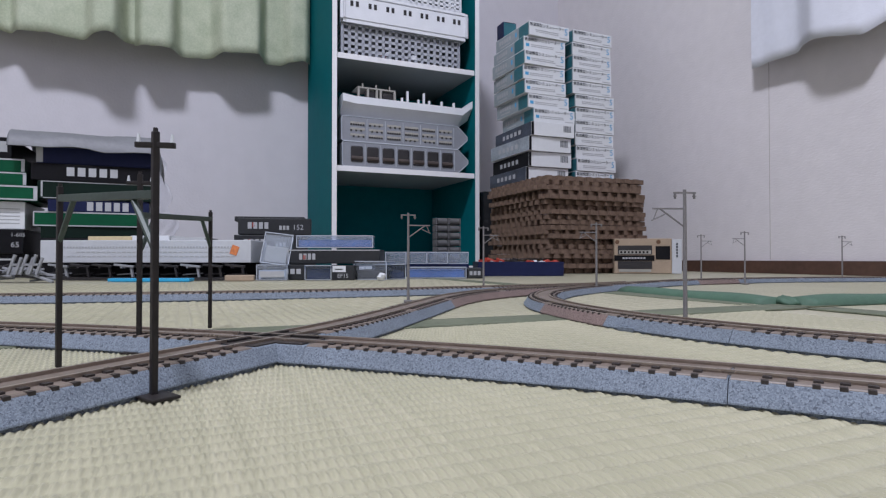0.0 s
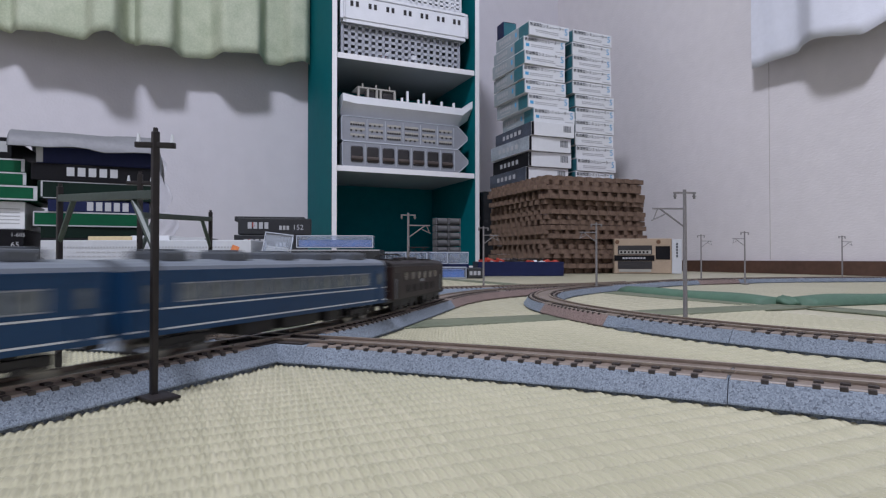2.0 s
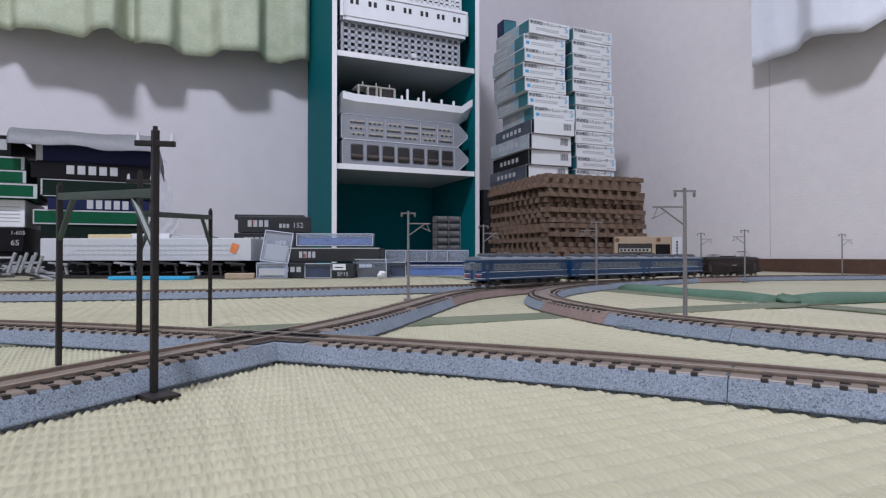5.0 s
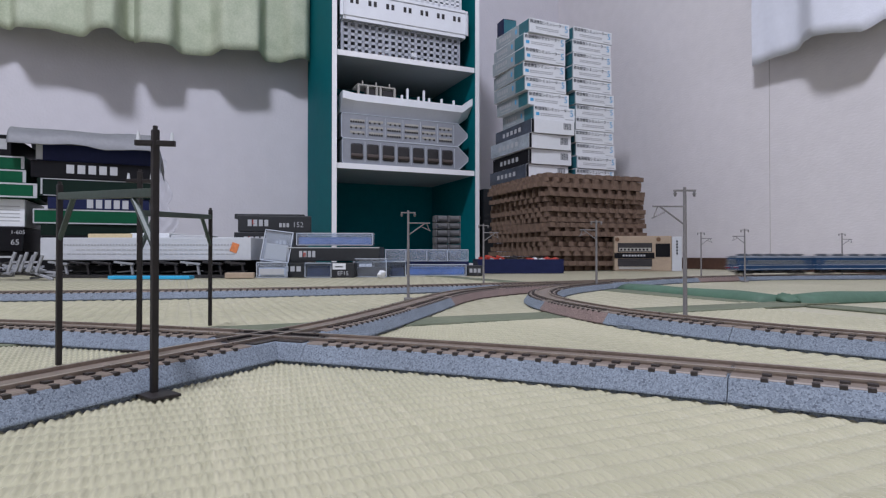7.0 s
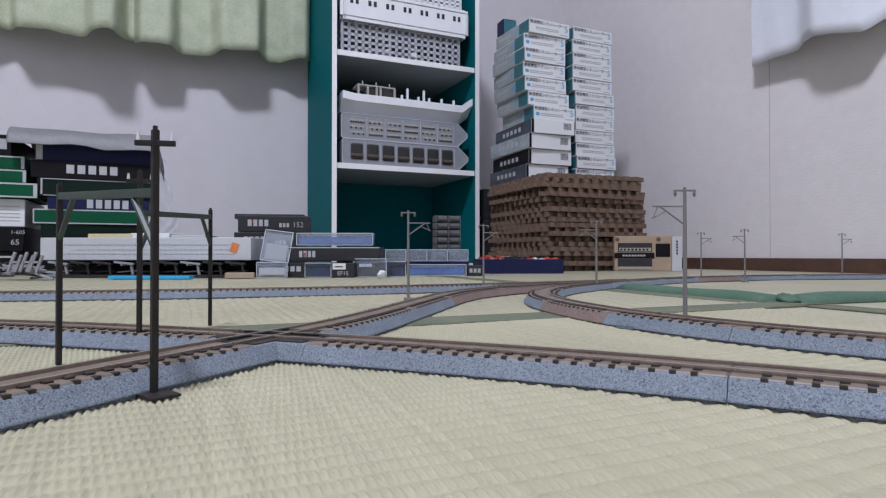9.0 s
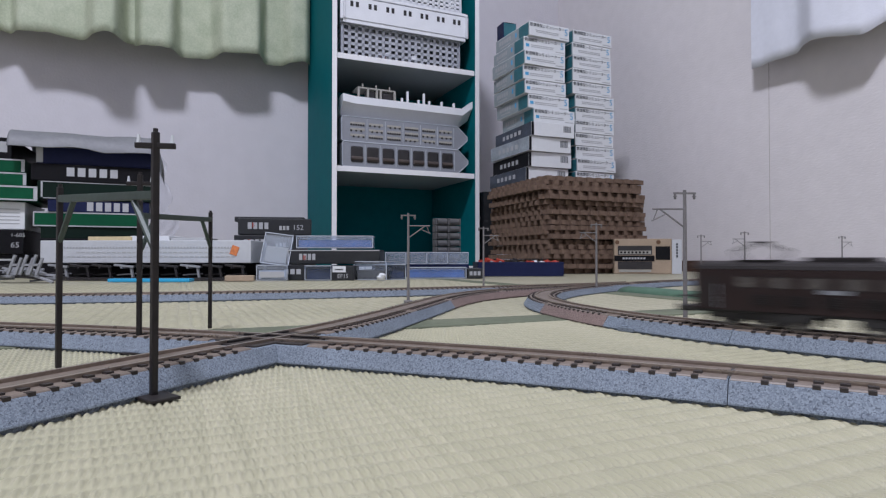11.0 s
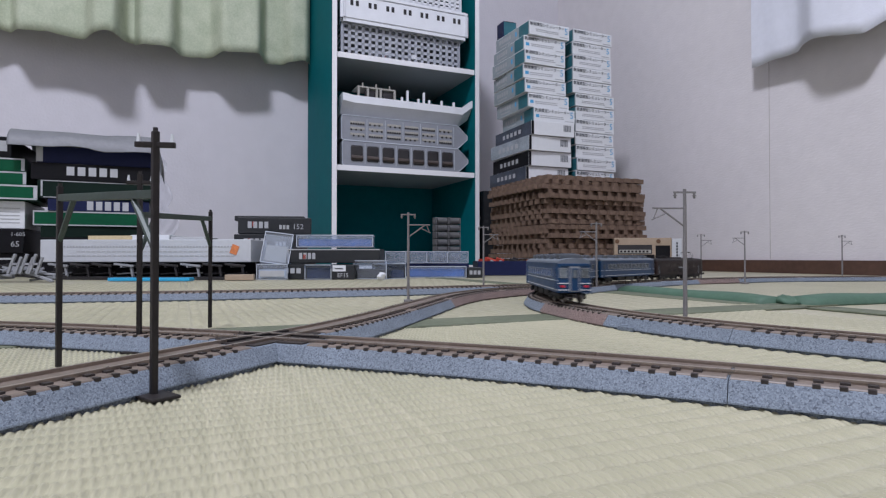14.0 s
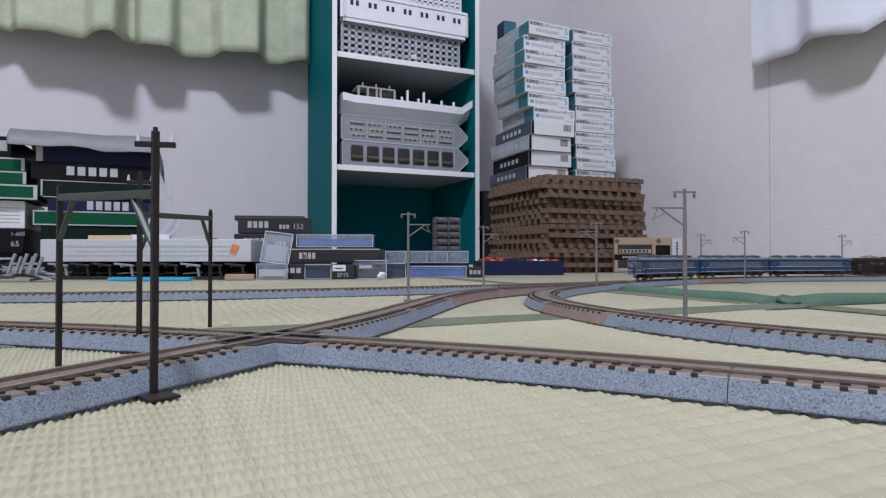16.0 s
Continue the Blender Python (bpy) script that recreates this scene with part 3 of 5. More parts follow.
def bogie(parent, x, axles, wheel_r, frame_len, heavy=False):
    b = part("bogie", bmesh.new(), UNDER, parent)
    bm = bmesh.new()
    for q in (-1, 1):
        add_box(bm, frame_len, 0.0016, 0.0022, 0, q * 0.0066, 0.0042, 0.0003)
        for ax in axles:
            add_box(bm, 0.0028, 0.0020, 0.0030, ax, q * 0.0069, 0.0036, 0.0004)
        add_box(bm, 0.0055, 0.0016, 0.0016, 0, q * 0.0072, 0.0028, 0.0003)
    if heavy:
        for q in (-1, 1):
            add_box(bm, frame_len + 0.006, 0.0014, 0.0030, 0, q * 0.0074, 0.0045, 0.0003)
            for k in (-1, 1):
                add_box(bm, 0.0060, 0.0015, 0.0040, k * frame_len * 0.26, q * 0.0076, 0.0032, 0.0004)
                add_box(bm, 0.0022, 0.0018, 0.0048, k * frame_len * 0.55, q * 0.0074, 0.0032, 0.0003)
        add_box(bm, frame_len, 0.0060, 0.0030, 0, 0, 0.0042)
    add_box(bm, 0.006, 0.013, 0.002, 0, 0, 0.0055)
    b.data = mesh_of("bogie", bm, UNDER)
    b.matrix_basis = pose(x, 0, 0)
    for ax in axles:
        bm = bmesh.new()
        for q in (-1, 1):
            add_rod(bm, (ax, q * 0.0040, wheel_r), (ax, q * 0.0055, wheel_r), wheel_r, 16)
        add_rod(bm, (ax, -0.0045, wheel_r), (ax, 0.0045, wheel_r), 0.0006, 6)
        part("wheelset", bm, WHEEL, b, "dark steel wheelset")
    return b


COACH_LEN, LOCO_LEN, GAP = 0.1290, 0.1125, 0.0045


def coach(tail):
    label = "blue passenger coach with two white lines" + (", red tail lamps" if tail else " and grey roof")
    ob = thing("passenger_coach", pose(0, 0, RAIL_TOP), label, "model coach", "coaches of the train")
    L, W = COACH_LEN, 0.0187
    side, roof = body_shell(L, W, 0.0064, 0.0222, 0.0252)
    part("body", side, COACH_BLUE, ob, "glossy blue coach body")
    part("roof", roof, COACH_ROOF, ob, "light grey arched roof", smooth=False)
    for q in (-1, 1):
        for z, h in ((0.0130, 0.00042), (0.0079, 0.00042)):
            box_part("line", CREAM, ob, L - 0.001, 0.0002, h, 0, q * (W / 2 + 0.00006), z, label="thin white painted line")
        bm = bmesh.new()
        add_box(bm, L - 0.002, 0.0005, 0.0005, 0, q * (W / 2), 0.0223)
        part("gutter", bm, COACH_BLUE, ob)
        for i in range(11):
            x = (i - 5) * 0.0091
            w = part("window", WINDOW, None, ob, at=pose(x, q * (W / 2 + 0.00008), 0.0168))
            part("pane", PANE, None, w)
        for x in (-0.0580, 0.0580):
            w = part("door", DOOR, None, ob, at=pose(x, q * (W / 2 + 0.00006), 0.0138))
            part("pane", DOOR_PANE, None, w)
    for i in range(5):
        x = (i - 2) * 0.0235
        bm = bmesh.new()
        add_box(bm, 0.0105, 0.0118, 0.0030, x, 0, 0.0260, 0.0007)
        add_box(bm, 0.0085, 0.0070, 0.0006, x, 0, 0.0277, 0.0002)
        part("air_conditioner", bm, COACH_UNIT, ob, "dark grey roof air conditioner")
    for x, w in ((-0.016, 0.016), (0.006, 0.020), (0.026, 0.009)):
        bm = bmesh.new()
        add_box(bm, w, 0.0150, 0.0042, x, 0, 0.0045, 0.0004)
        part("underfloor_box", bm, UNDER, ob)
    for e in (-1, 1):
        bm = bmesh.new()
        add_box(bm, 0.0010, 0.0058, 0.0138, e * (L / 2 + 0.0005), 0, 0.0138, 0.0003)
        part("gangway", bm, UNDER if not (tail and e < 0) else SILVER, ob)
        bm = bmesh.new()
        add_box(bm, 0.0040, 0.0016, 0.0016, e * (L / 2 + 0.001), 0, 0.0048, 0.0002)
        part("coupler", bm, UNDER, ob)
    if tail:
        x = -L / 2 - 0.0002
        for q in (-1, 1):
            box_part("end_window", COACH_GLASS, ob, 0.0004, 0.0042, 0.0050, x, q * 0.0060, 0.0172, label="grey end window")
            box_part("end_window_frame", SILVER, ob, 0.0003, 0.0047, 0.0055, x + 0.0001, q * 0.0060, 0.0172, label="pale window frame")
            box_part("line", CREAM, ob, 0.0003, 0.0058, 0.0005, x, q * 0.0062, 0.0115, label="thin white painted line")
            box_part("line", CREAM, ob, 0.0003, 0.0058, 0.0005, x, q * 0.0062, 0.0079, label="thin white painted line")
            box_part("tail_lamp", RED_LENS, ob, 0.0010, 0.0024, 0.0013, x, q * 0.0064, 0.0098, 0.0003, label="red tail lamp")
        box_part("end_door", COACH_BLUE, ob, 0.0004, 0.0042, 0.0122, x - 0.0009, 0, 0.0136, label="blue end door")
        box_part("end_door_window", COACH_GLASS, ob, 0.0004, 0.0026, 0.0045, x - 0.0012, 0, 0.0168, label="grey door window")
        bm = bmesh.new()
        add_box(bm, 0.0008, 0.0150, 0.0016, x, 0, 0.0215, 0.0003)
        part("end_fascia", bm, COACH_BLUE, ob)
    return ob, [bogie(ob, e * 0.0450, (-0.0070, 0.0070), 0.0030, 0.019) for e in (-1, 1)]


def locomotive():
    ob = thing("electric_locomotive", pose(0, 0, RAIL_TOP), "dark brown old electric locomotive with end decks and pantographs", "model locomotive")
    L = LOCO_LEN
    side, roof = body_shell(L - 0.014, 0.0187, 0.0062, 0.0215, 0.0245)
    part("body", side, LOCO_BROWN, ob, "dark brown locomotive body")
    part("roof", roof, LOCO_ROOF, ob, "dark arched roof")
    box_part("frame", UNDER, ob, L - 0.004, 0.0165, 0.0018, 0, 0, 0.0060, 0.0003)
    for q in (-1, 1):
        for i in range(6):
            x = (i - 2.5) * 0.0115
            w = part("window", LOCO_WINDOW, None, ob, at=pose(x, q * 0.00932, 0.0168))
            part("pane", LOCO_PANE, None, w)
        for i in range(5):
            x = (i - 2) * 0.0115
            bm = bmesh.new()
            add_box(bm, 0.0075, 0.0003, 0.0038, x, q * 0.00935, 0.0105)
            for k in range(5):
                add_box(bm, 0.0072, 0.0004, 0.0003, x, q * 0.00955, 0.0090 + k * 0.00075)
            part("louvre", bm, LOCO_ROOF, ob)
        for x in (-0.0425, 0.0425):
            box_part("cab_door", LOCO_ROOF, ob, 0.0042, 0.0003, 0.0118, x, q * 0.0093, 0.0128)
            bm = bmesh.new()
            add_rod(bm, (x - 0.003, q * 0.0097, 0.0068), (x - 0.003, q * 0.0097, 0.0160), 0.00025, 6)
            part("handrail", bm, SILVER, ob)
        box_part("number_plate", SILVER, ob, 0.008, 0.0003, 0.0014, 0, q * 0.0095, 0.0140)
    for e in (-1, 1):
        x = e * (L / 2 - 0.007)
        box_part("deck", UNDER, ob, 0.0080, 0.0150, 0.0022, e * (L / 2 - 0.0035), 0, 0.0058, 0.0004)
        for q in (-1, 0, 1):
            box_part("cab_window", LOCO_GLASS, ob, 0.0004, 0.0036, 0.0036, x + e * 0.0002, q * 0.0050, 0.0168)
        bm = bmesh.new()
        add_rod(bm, (x, 0, 0.0222), (x + e * 0.0022, 0, 0.0222), 0.0013, 12)
        part("headlamp", bm, SILVER, ob, "round headlamp")
        bm = bmesh.new()
        zf = 0.0105
        for q in (-1, 1):
            add_rod(bm, (e * (L / 2), q * 0.007, 0.0065), (e * (L / 2), q * 0.007, zf), 0.00025, 6)
            add_rod(bm, (e * (L / 2), q * 0.007, zf), (x, q * 0.007, zf), 0.00025, 6)
        add_rod(bm, (e * (L / 2), -0.007, zf), (e * (L / 2), 0.007, zf), 0.00025, 6)
        part("deck_railing", bm, UNDER, ob)
        box_part("coupler", UNDER, ob, 0.0040, 0.0016, 0.0016, e * (L / 2 + 0.001), 0, 0.0048, 0.0002)
    for e in (-1, 1):
        x = e * 0.027
        bm = bmesh.new()
        up = 0.0318 if e > 0 else 0.0274
        for q in (-1, 1):
            add_rod(bm, (x - 0.006, q * 0.0045, 0.0250), (x - 0.0095, q * 0.004, (0.0250 + up) / 2), 0.00022, 6)
            add_rod(bm, (x + 0.006, q * 0.0045, 0.0250), (x + 0.0095, q * 0.004, (0.0250 + up) / 2), 0.00022, 6)
            add_rod(bm, (x - 0.0095, q * 0.004, (0.0250 + up) / 2), (x, q * 0.003, up), 0.00022, 6)
            add_rod(bm, (x + 0.0095, q * 0.004, (0.0250 + up) / 2), (x, q * 0.003, up), 0.00022, 6)
        for k in (-1, 1):
            add_rod(bm, (x + k * 0.0015, -0.0055, up), (x + k * 0.0015, 0.0055, up), 0.0003, 6)
        add_box(bm, 0.016, 0.010, 0.0006, x, 0, 0.0248)
        part("pantograph", bm, LOCO_ROOF, ob, "folded metal pantograph" if e < 0 else "raised metal pantograph")
    bm = bmesh.new()
    add_box(bm, 0.022, 0.0075, 0.0022, 0, 0, 0.0249, 0.0005)
    part("roof_vent", bm, LOCO_ROOF, ob)
    return ob, [bogie(ob, e * 0.0250, (-0.0125, 0.0, 0.0125), 0.0036, 0.033, True) for e in (-1, 1)]


def pane_meshes():
    out = []
    for sx, sz, material in ((0.0078, 0.0050, SILVER), (0.0070, 0.0043, COACH_GLASS), (0.0048, 0.0128, COACH_BLUE), (0.0028, 0.0044, COACH_GLASS),
                             (0.0066, 0.0044, LOCO_ROOF), (0.0058, 0.0037, LOCO_GLASS)):
        bm = bmesh.new()
        add_box(bm, sx, 0.00030 if material in (SILVER, COACH_BLUE, LOCO_ROOF) else 0.00044, sz, 0, 0, 0.003 if sz == 0.0044 and sx == 0.0028 else 0)
        out.append(mesh_of("pane", bm, material))
    return out


WINDOW, PANE, DOOR, DOOR_PANE, LOCO_WINDOW, LOCO_PANE = pane_meshes()

# how far the train's nose has come along the route, in metres, at each second given
TIMES = [-0.2, 1.2, 1.5, 2.0, 2.5, 3.0, 3.4, 3.8, 4.0, 5.0, 6.3, 6.5, 7.0, 7.7, 9.0, 11.3, 12.0, 13.2, 13.5, 14.5, 15.0, 15.5, 16.0, 16.3]
NOSE = [0.718, 1.023, 1.087, 1.193, 1.287, 1.381, 1.477, 1.569, 1.615, 1.807, 2.062, 2.126, 2.275, 2.493, 2.865, 3.495, 3.632, 3.880, 3.940, 4.094, 4.185, 4.298, 4.389, 4.434]


def nose_at(t):
    """A smooth rise through the table (cubic, never running back)."""
    x, y = np.array(TIMES), np.array(NOSE)
    h, d = np.diff(x), np.diff(y) / np.diff(x)
    m = np.r_[d[0], 2 / (1 / d[:-1] + 1 / d[1:]), d[-1]]
    i = int(np.clip(np.searchsorted(x, t) - 1, 0, len(h) - 1))
    k = (t - x[i]) / h[i]
    return ((2 * k ** 3 - 3 * k ** 2 + 1) * y[i] + (k ** 3 - 2 * k ** 2 + k) * h[i] * m[i]
            + (-2 * k ** 3 + 3 * k ** 2) * y[i + 1] + (k ** 3 - k ** 2) * h[i] * m[i + 1])


def motions():
    place = 0.0
    for ob, bogies, length, pivot in TRAIN:
        rows, turns = [], [[], []]
        for i in range(81):
            t = i * 0.2
            mid = nose_at(t) - place - length / 2
            back, front = ROUTE.at(mid - pivot), ROUTE.at(mid + pivot)
            c, d = (back + front) / 2, front - back
            yaw = math.atan2(d[1], d[0])
            rows.append((t, pose(c[0], c[1], RAIL_TOP, 0, 0, math.degrees(yaw))))
            for k, e in enumerate((-1, 1)):
                w = ROUTE.way(mid + e * pivot)
                turn = (math.atan2(w[1], w[0]) - yaw + math.pi) % (2 * math.pi) - math.pi
                turns[k].append((t, pose(e * pivot, 0, 0, 0, 0, math.degrees(turn))))
        walk(ob, rows)
        for b, r in zip(bogies, turns):
            walk(b, r)
        place += length + GAP


TRAIN = [(*locomotive(), LOCO_LEN, 0.0250)]
TRAIN += [(*coach(i == 2), COACH_LEN, 0.0450) for i in range(3)]
masts()


# ---------------------------------------------------------------- shelf and stacks in the corner
TEAL = mat("teal_laminate", (0.002, 0.128, 0.148), 0.6, var=0.08, scale=6, spec=0.06)
# white boards: the shade inside the shelf is painted in as grey
SHADED_BOARD = mat("shaded_white_laminate", (0.27, 0.30, 0.32), 0.5, var=0.05, scale=8)
WHITE_EDGE = mat("white_laminate", (0.80, 0.80, 0.82), 0.35, var=0.03, scale=8)
FOAM = mat("brown_foam", (0.150, 0.099, 0.071), 0.9, var=0.14, scale=25, bump=0.0006, bscale=500)
WHITE_CARD = mat("white_card", (0.66, 0.68, 0.70), 0.4, var=0.04, scale=15)


def bookshelf():
    a0, a1, b1 = 0.468, 0.857, 0.320
    W, D, T, S = a1 - a0, 0.300, 0.0110, 0.0125
    ob = thing("bookshelf", in_room((a0 + a1) / 2, b1 - D / 2, 0), "teal three-tier box shelf with white front edges, against the wall", "shelf")
    H = 0.806
    for e in (-1, 1):
        p = box_part("side_panel", TEAL, ob, T, D, H, e * (W / 2 - T / 2), 0, H / 2, 0.0008, "teal laminate side panel")
        box_part("edge_band", WHITE_EDGE, p, T + 0.0004, 0.002, H, e * (W / 2 - T / 2), -D / 2 - 0.001, H / 2, label="white edge band")
    for z in (0.0063, 0.2475, 0.5180, 0.7997):
        p = box_part("shelf_board", SHADED_BOARD, ob, W - 2 * T - 0.0006, D - 0.008, S, 0, 0.002, z, 0.0008, "white shelf board, its shade painted as grey")
        box_part("edge_band", WHITE_EDGE, p, W - 2 * T - 0.0006, 0.002, S + 0.0004, 0, 0.002 - (D - 0.008) / 2 - 0.001, z, label="white edge band")
    box_part("back_panel", TEAL, ob, W - 0.01, 0.004, H - 0.01, 0, D / 2 - 0.003, H / 2, label="teal back panel")


def foam_mat_mesh(size, n, depth):
    """One puzzle mat: a square with tabs and notches all round."""
    pts = []
    step = size / (2 * n)
    corners = [(-size / 2, -size / 2, 1, 0), (size / 2, -size / 2, 0, 1), (size / 2, size / 2, -1, 0), (-size / 2, size / 2, 0, -1)]
    for x, y, dx, dy in corners:
        for i in range(2 * n):
            o = depth if i % 2 == 0 else 0.0
            for k in (0.06, 0.94):
                pts.append((x + dx * step * (i + k) + dy * o, y + dy * step * (i + k) - dx * o))
    bm = bmesh.new()
    lo = [bm.verts.new((x, y, 0.0)) for x, y in pts]
    hi = [bm.verts.new((x, y, 0.0098)) for x, y in pts]
    m = len(pts)
    for j in range(m):
        bm.faces.new((lo[j], lo[(j + 1) % m], hi[(j + 1) % m], hi[j]))
    bm.faces.new(hi)
    bm.faces.new(lo[::-1])
    bmesh.ops.recalc_face_normals(bm, faces=bm.faces)
    return mesh_of("foam_mat", bm, FOAM)


def foam_stack():
    rng = random.Random(4)
    me = foam_mat_mesh(0.248, 10, 0.0075)
    z = 0.0
    for i in range(20):
        c = spot(0.358 + rng.uniform(-0.009, 0.009), 0.676 - 0.138 + rng.uniform(-0.009, 0.009), z)
        ob = new("foam_mat", me)
        ob.matrix_basis = pose(c.x, c.y, z, rng.uniform(-0.4, 0.4), rng.uniform(-0.5, 0.5), YAW - 2 + rng.uniform(-2.0, 2.0) + 90 * (i % 2))
        tagged(ob, "brown foam puzzle mat with notched edges, in a tall stack", "foam mat", "stacked foam mats")
        z += 0.0104
    return z


bookshelf()
STACK_TOP = foam_stack()


# ---------------------------------------------------------------- printed and moulded stock
BLACK_CARD = mat("black_card", (0.007, 0.007, 0.009), 0.5, var=0.2, scale=15, spec=0.14)
NAVY_CARD = mat("navy_card", (0.012, 0.017, 0.058), 0.5, var=0.15, scale=15, spec=0.15)
GREEN_CARD = mat("green_card", (0.003, 0.075, 0.034), 0.5, var=0.12, scale=15, spec=0.15)
DARK_GREEN = mat("dark_green_card", (0.004, 0.014, 0.010), 0.5, var=0.15, scale=15, spec=0.15)
GREY_CARD = mat("grey_card", (0.42, 0.43, 0.44), 0.5, var=0.08, scale=15)
KRAFT = mat("kraft_card", (0.35, 0.27, 0.195), 0.7, var=0.12, scale=30)
INK = mat("black_ink", (0.035, 0.04, 0.05), 0.5, var=0.1)
PALE_INK = mat("grey_ink", (0.36, 0.37, 0.39), 0.5, var=0.1)
CYAN_INK = mat("cyan_ink", (0.06, 0.33, 0.60), 0.5, var=0.1)
# white card with the shade of the boxes' left sides in its colour
SHADED_SIDE_CARD = mat("shaded_side_card", (0.26, 0.30, 0.32), 0.45, var=0.15, scale=40)
TEAL_INK = mat("teal_ink", (0.02, 0.12, 0.15), 0.5, var=0.2)
WHITE_INK = mat("white_ink", (0.42, 0.43, 0.45), 0.5, var=0.05)
RED_INK = mat("red_ink", (0.42, 0.05, 0.03), 0.5, var=0.1)
ORANGE_INK = mat("orange_print", (0.62, 0.20, 0.07), 0.5, var=0.3, scale=200)
TAN = mat("tan_paper", (0.56, 0.46, 0.27), 0.7, var=0.12, scale=30)
BAG = mat("cloudy_plastic_bag", (0.165, 0.17, 0.185), 0.55, var=0.12, scale=20, bump=0.002, bscale=30)
CLEAR = clear_mat("clear_case", (0.90, 0.93, 0.97), 0.08, 0.06)
CLOUDY = clear_mat("cloudy_case", (0.88, 0.91, 0.95), 0.16, 0.10)
MILKY = mat("milky_plastic", (0.25, 0.265, 0.30), 0.35, var=0.1, scale=40)
RIM = mat("clear_rim", (0.46, 0.50, 0.56), 0.2, var=0.1, scale=60)
HAZE = clear_mat("thin_clear_film", (0.90, 0.91, 0.94), 0.2, 0.16)
SMOKE = clear_mat("smoky_case", (0.50, 0.55, 0.62), 0.08, 0.10)
BLUE_SLEEVE = mat("blue_foam_liner", (0.03, 0.13, 0.40), 0.6, var=0.25, scale=60)
SKY_BLUE = mat("sky_blue_strip", (0.03, 0.36, 0.62), 0.4, var=0.08)
GREY_PLASTIC = mat("grey_plastic", (0.27, 0.28, 0.30), 0.45, var=0.15, scale=50)
DARK_PLASTIC = mat("dark_grey_plastic", (0.022, 0.020, 0.022), 0.45, var=0.2, scale=50)
WHITE_PLASTIC = mat("white_plastic", (0.74, 0.76, 0.80), 0.35, var=0.04, scale=30)
GREY_BASKET = mat("grey_basket_plastic", (0.40, 0.42, 0.47), 0.4, var=0.06, scale=30)
CURTAIN_GREEN = mat("green_curtain_cloth", (0.42, 0.48, 0.345), 0.85, var=0.16, scale=26, bump=0.0004, bscale=350, tint=(0.53, 0.57, 0.44))
CURTAIN_WHITE = mat("white_curtain_cloth", (0.70, 0.72, 0.80), 0.8, var=0.05, scale=9, bump=0.0003, bscale=300)
NUMERAL = {}


def numeral(parent, text, material, size, x, y, z, mirror=False, label=""):
    """Flat printed characters on a front face (facing local -y)."""
    key = (text, round(size, 4), material.name)
    if key not in NUMERAL:
        cu = bpy.data.curves.new("lettering", "FONT")
        cu.body, cu.size, cu.align_x, cu.align_y = text, size, "CENTER", "CENTER"
        cu.resolution_u = 2
        cu.offset = size * (0.010 if len(text) > 6 else 0.0)
        ob = bpy.data.objects.new("lettering", cu)
        NUMERAL[key] = bpy.data.meshes.new_from_object(ob)
        NUMERAL[key].materials.clear()
        NUMERAL[key].materials.append(material)
        bpy.data.objects.remove(ob)
    return part("lettering", NUMERAL[key], None, parent, label, at=pose(x, y, z, 90, 180 if mirror else 0, 0))


def carton(name, x, y, z, w, d, h, turn, material, label, category, group="", prints=(), bevel=0.0012, lid=None):
    """A box whose front foot's middle is at x, y, z. prints: (name, material, u0, u1, v0, v1), shares of the front face."""
    ob = thing(name, pose(x, y, z, 0, 0, turn), label, category, group)
    box_part("body", material, ob, w, d, h, 0, d / 2, h / 2, bevel)
    if lid:
        box_part("lid", lid, ob, w + 0.0016, d + 0.0016, h * 0.45, 0, d / 2, h * 0.79, 0.0008)
    for pn, pm, u0, u1, v0, v1 in prints:
        box_part(pn, pm, ob, (u1 - u0) * w, 0.0004, (v1 - v0) * h, ((u0 + u1) / 2 - 0.5) * w, -0.0003 - (0.0009 if lid else 0), (v0 + v1) / 2 * h)
    return ob


def bars(u0, u1, v0, v1, n, material=None, gap=0.3, name="print_bar"):
    """A row of n plain blocks in place of lettering."""
    s = (u1 - u0) / n
    return [(name, material or WHITE_INK, u0 + s * (i + gap / 2), u0 + s * (i + 1 - gap / 2), v0, v1) for i in range(n)]


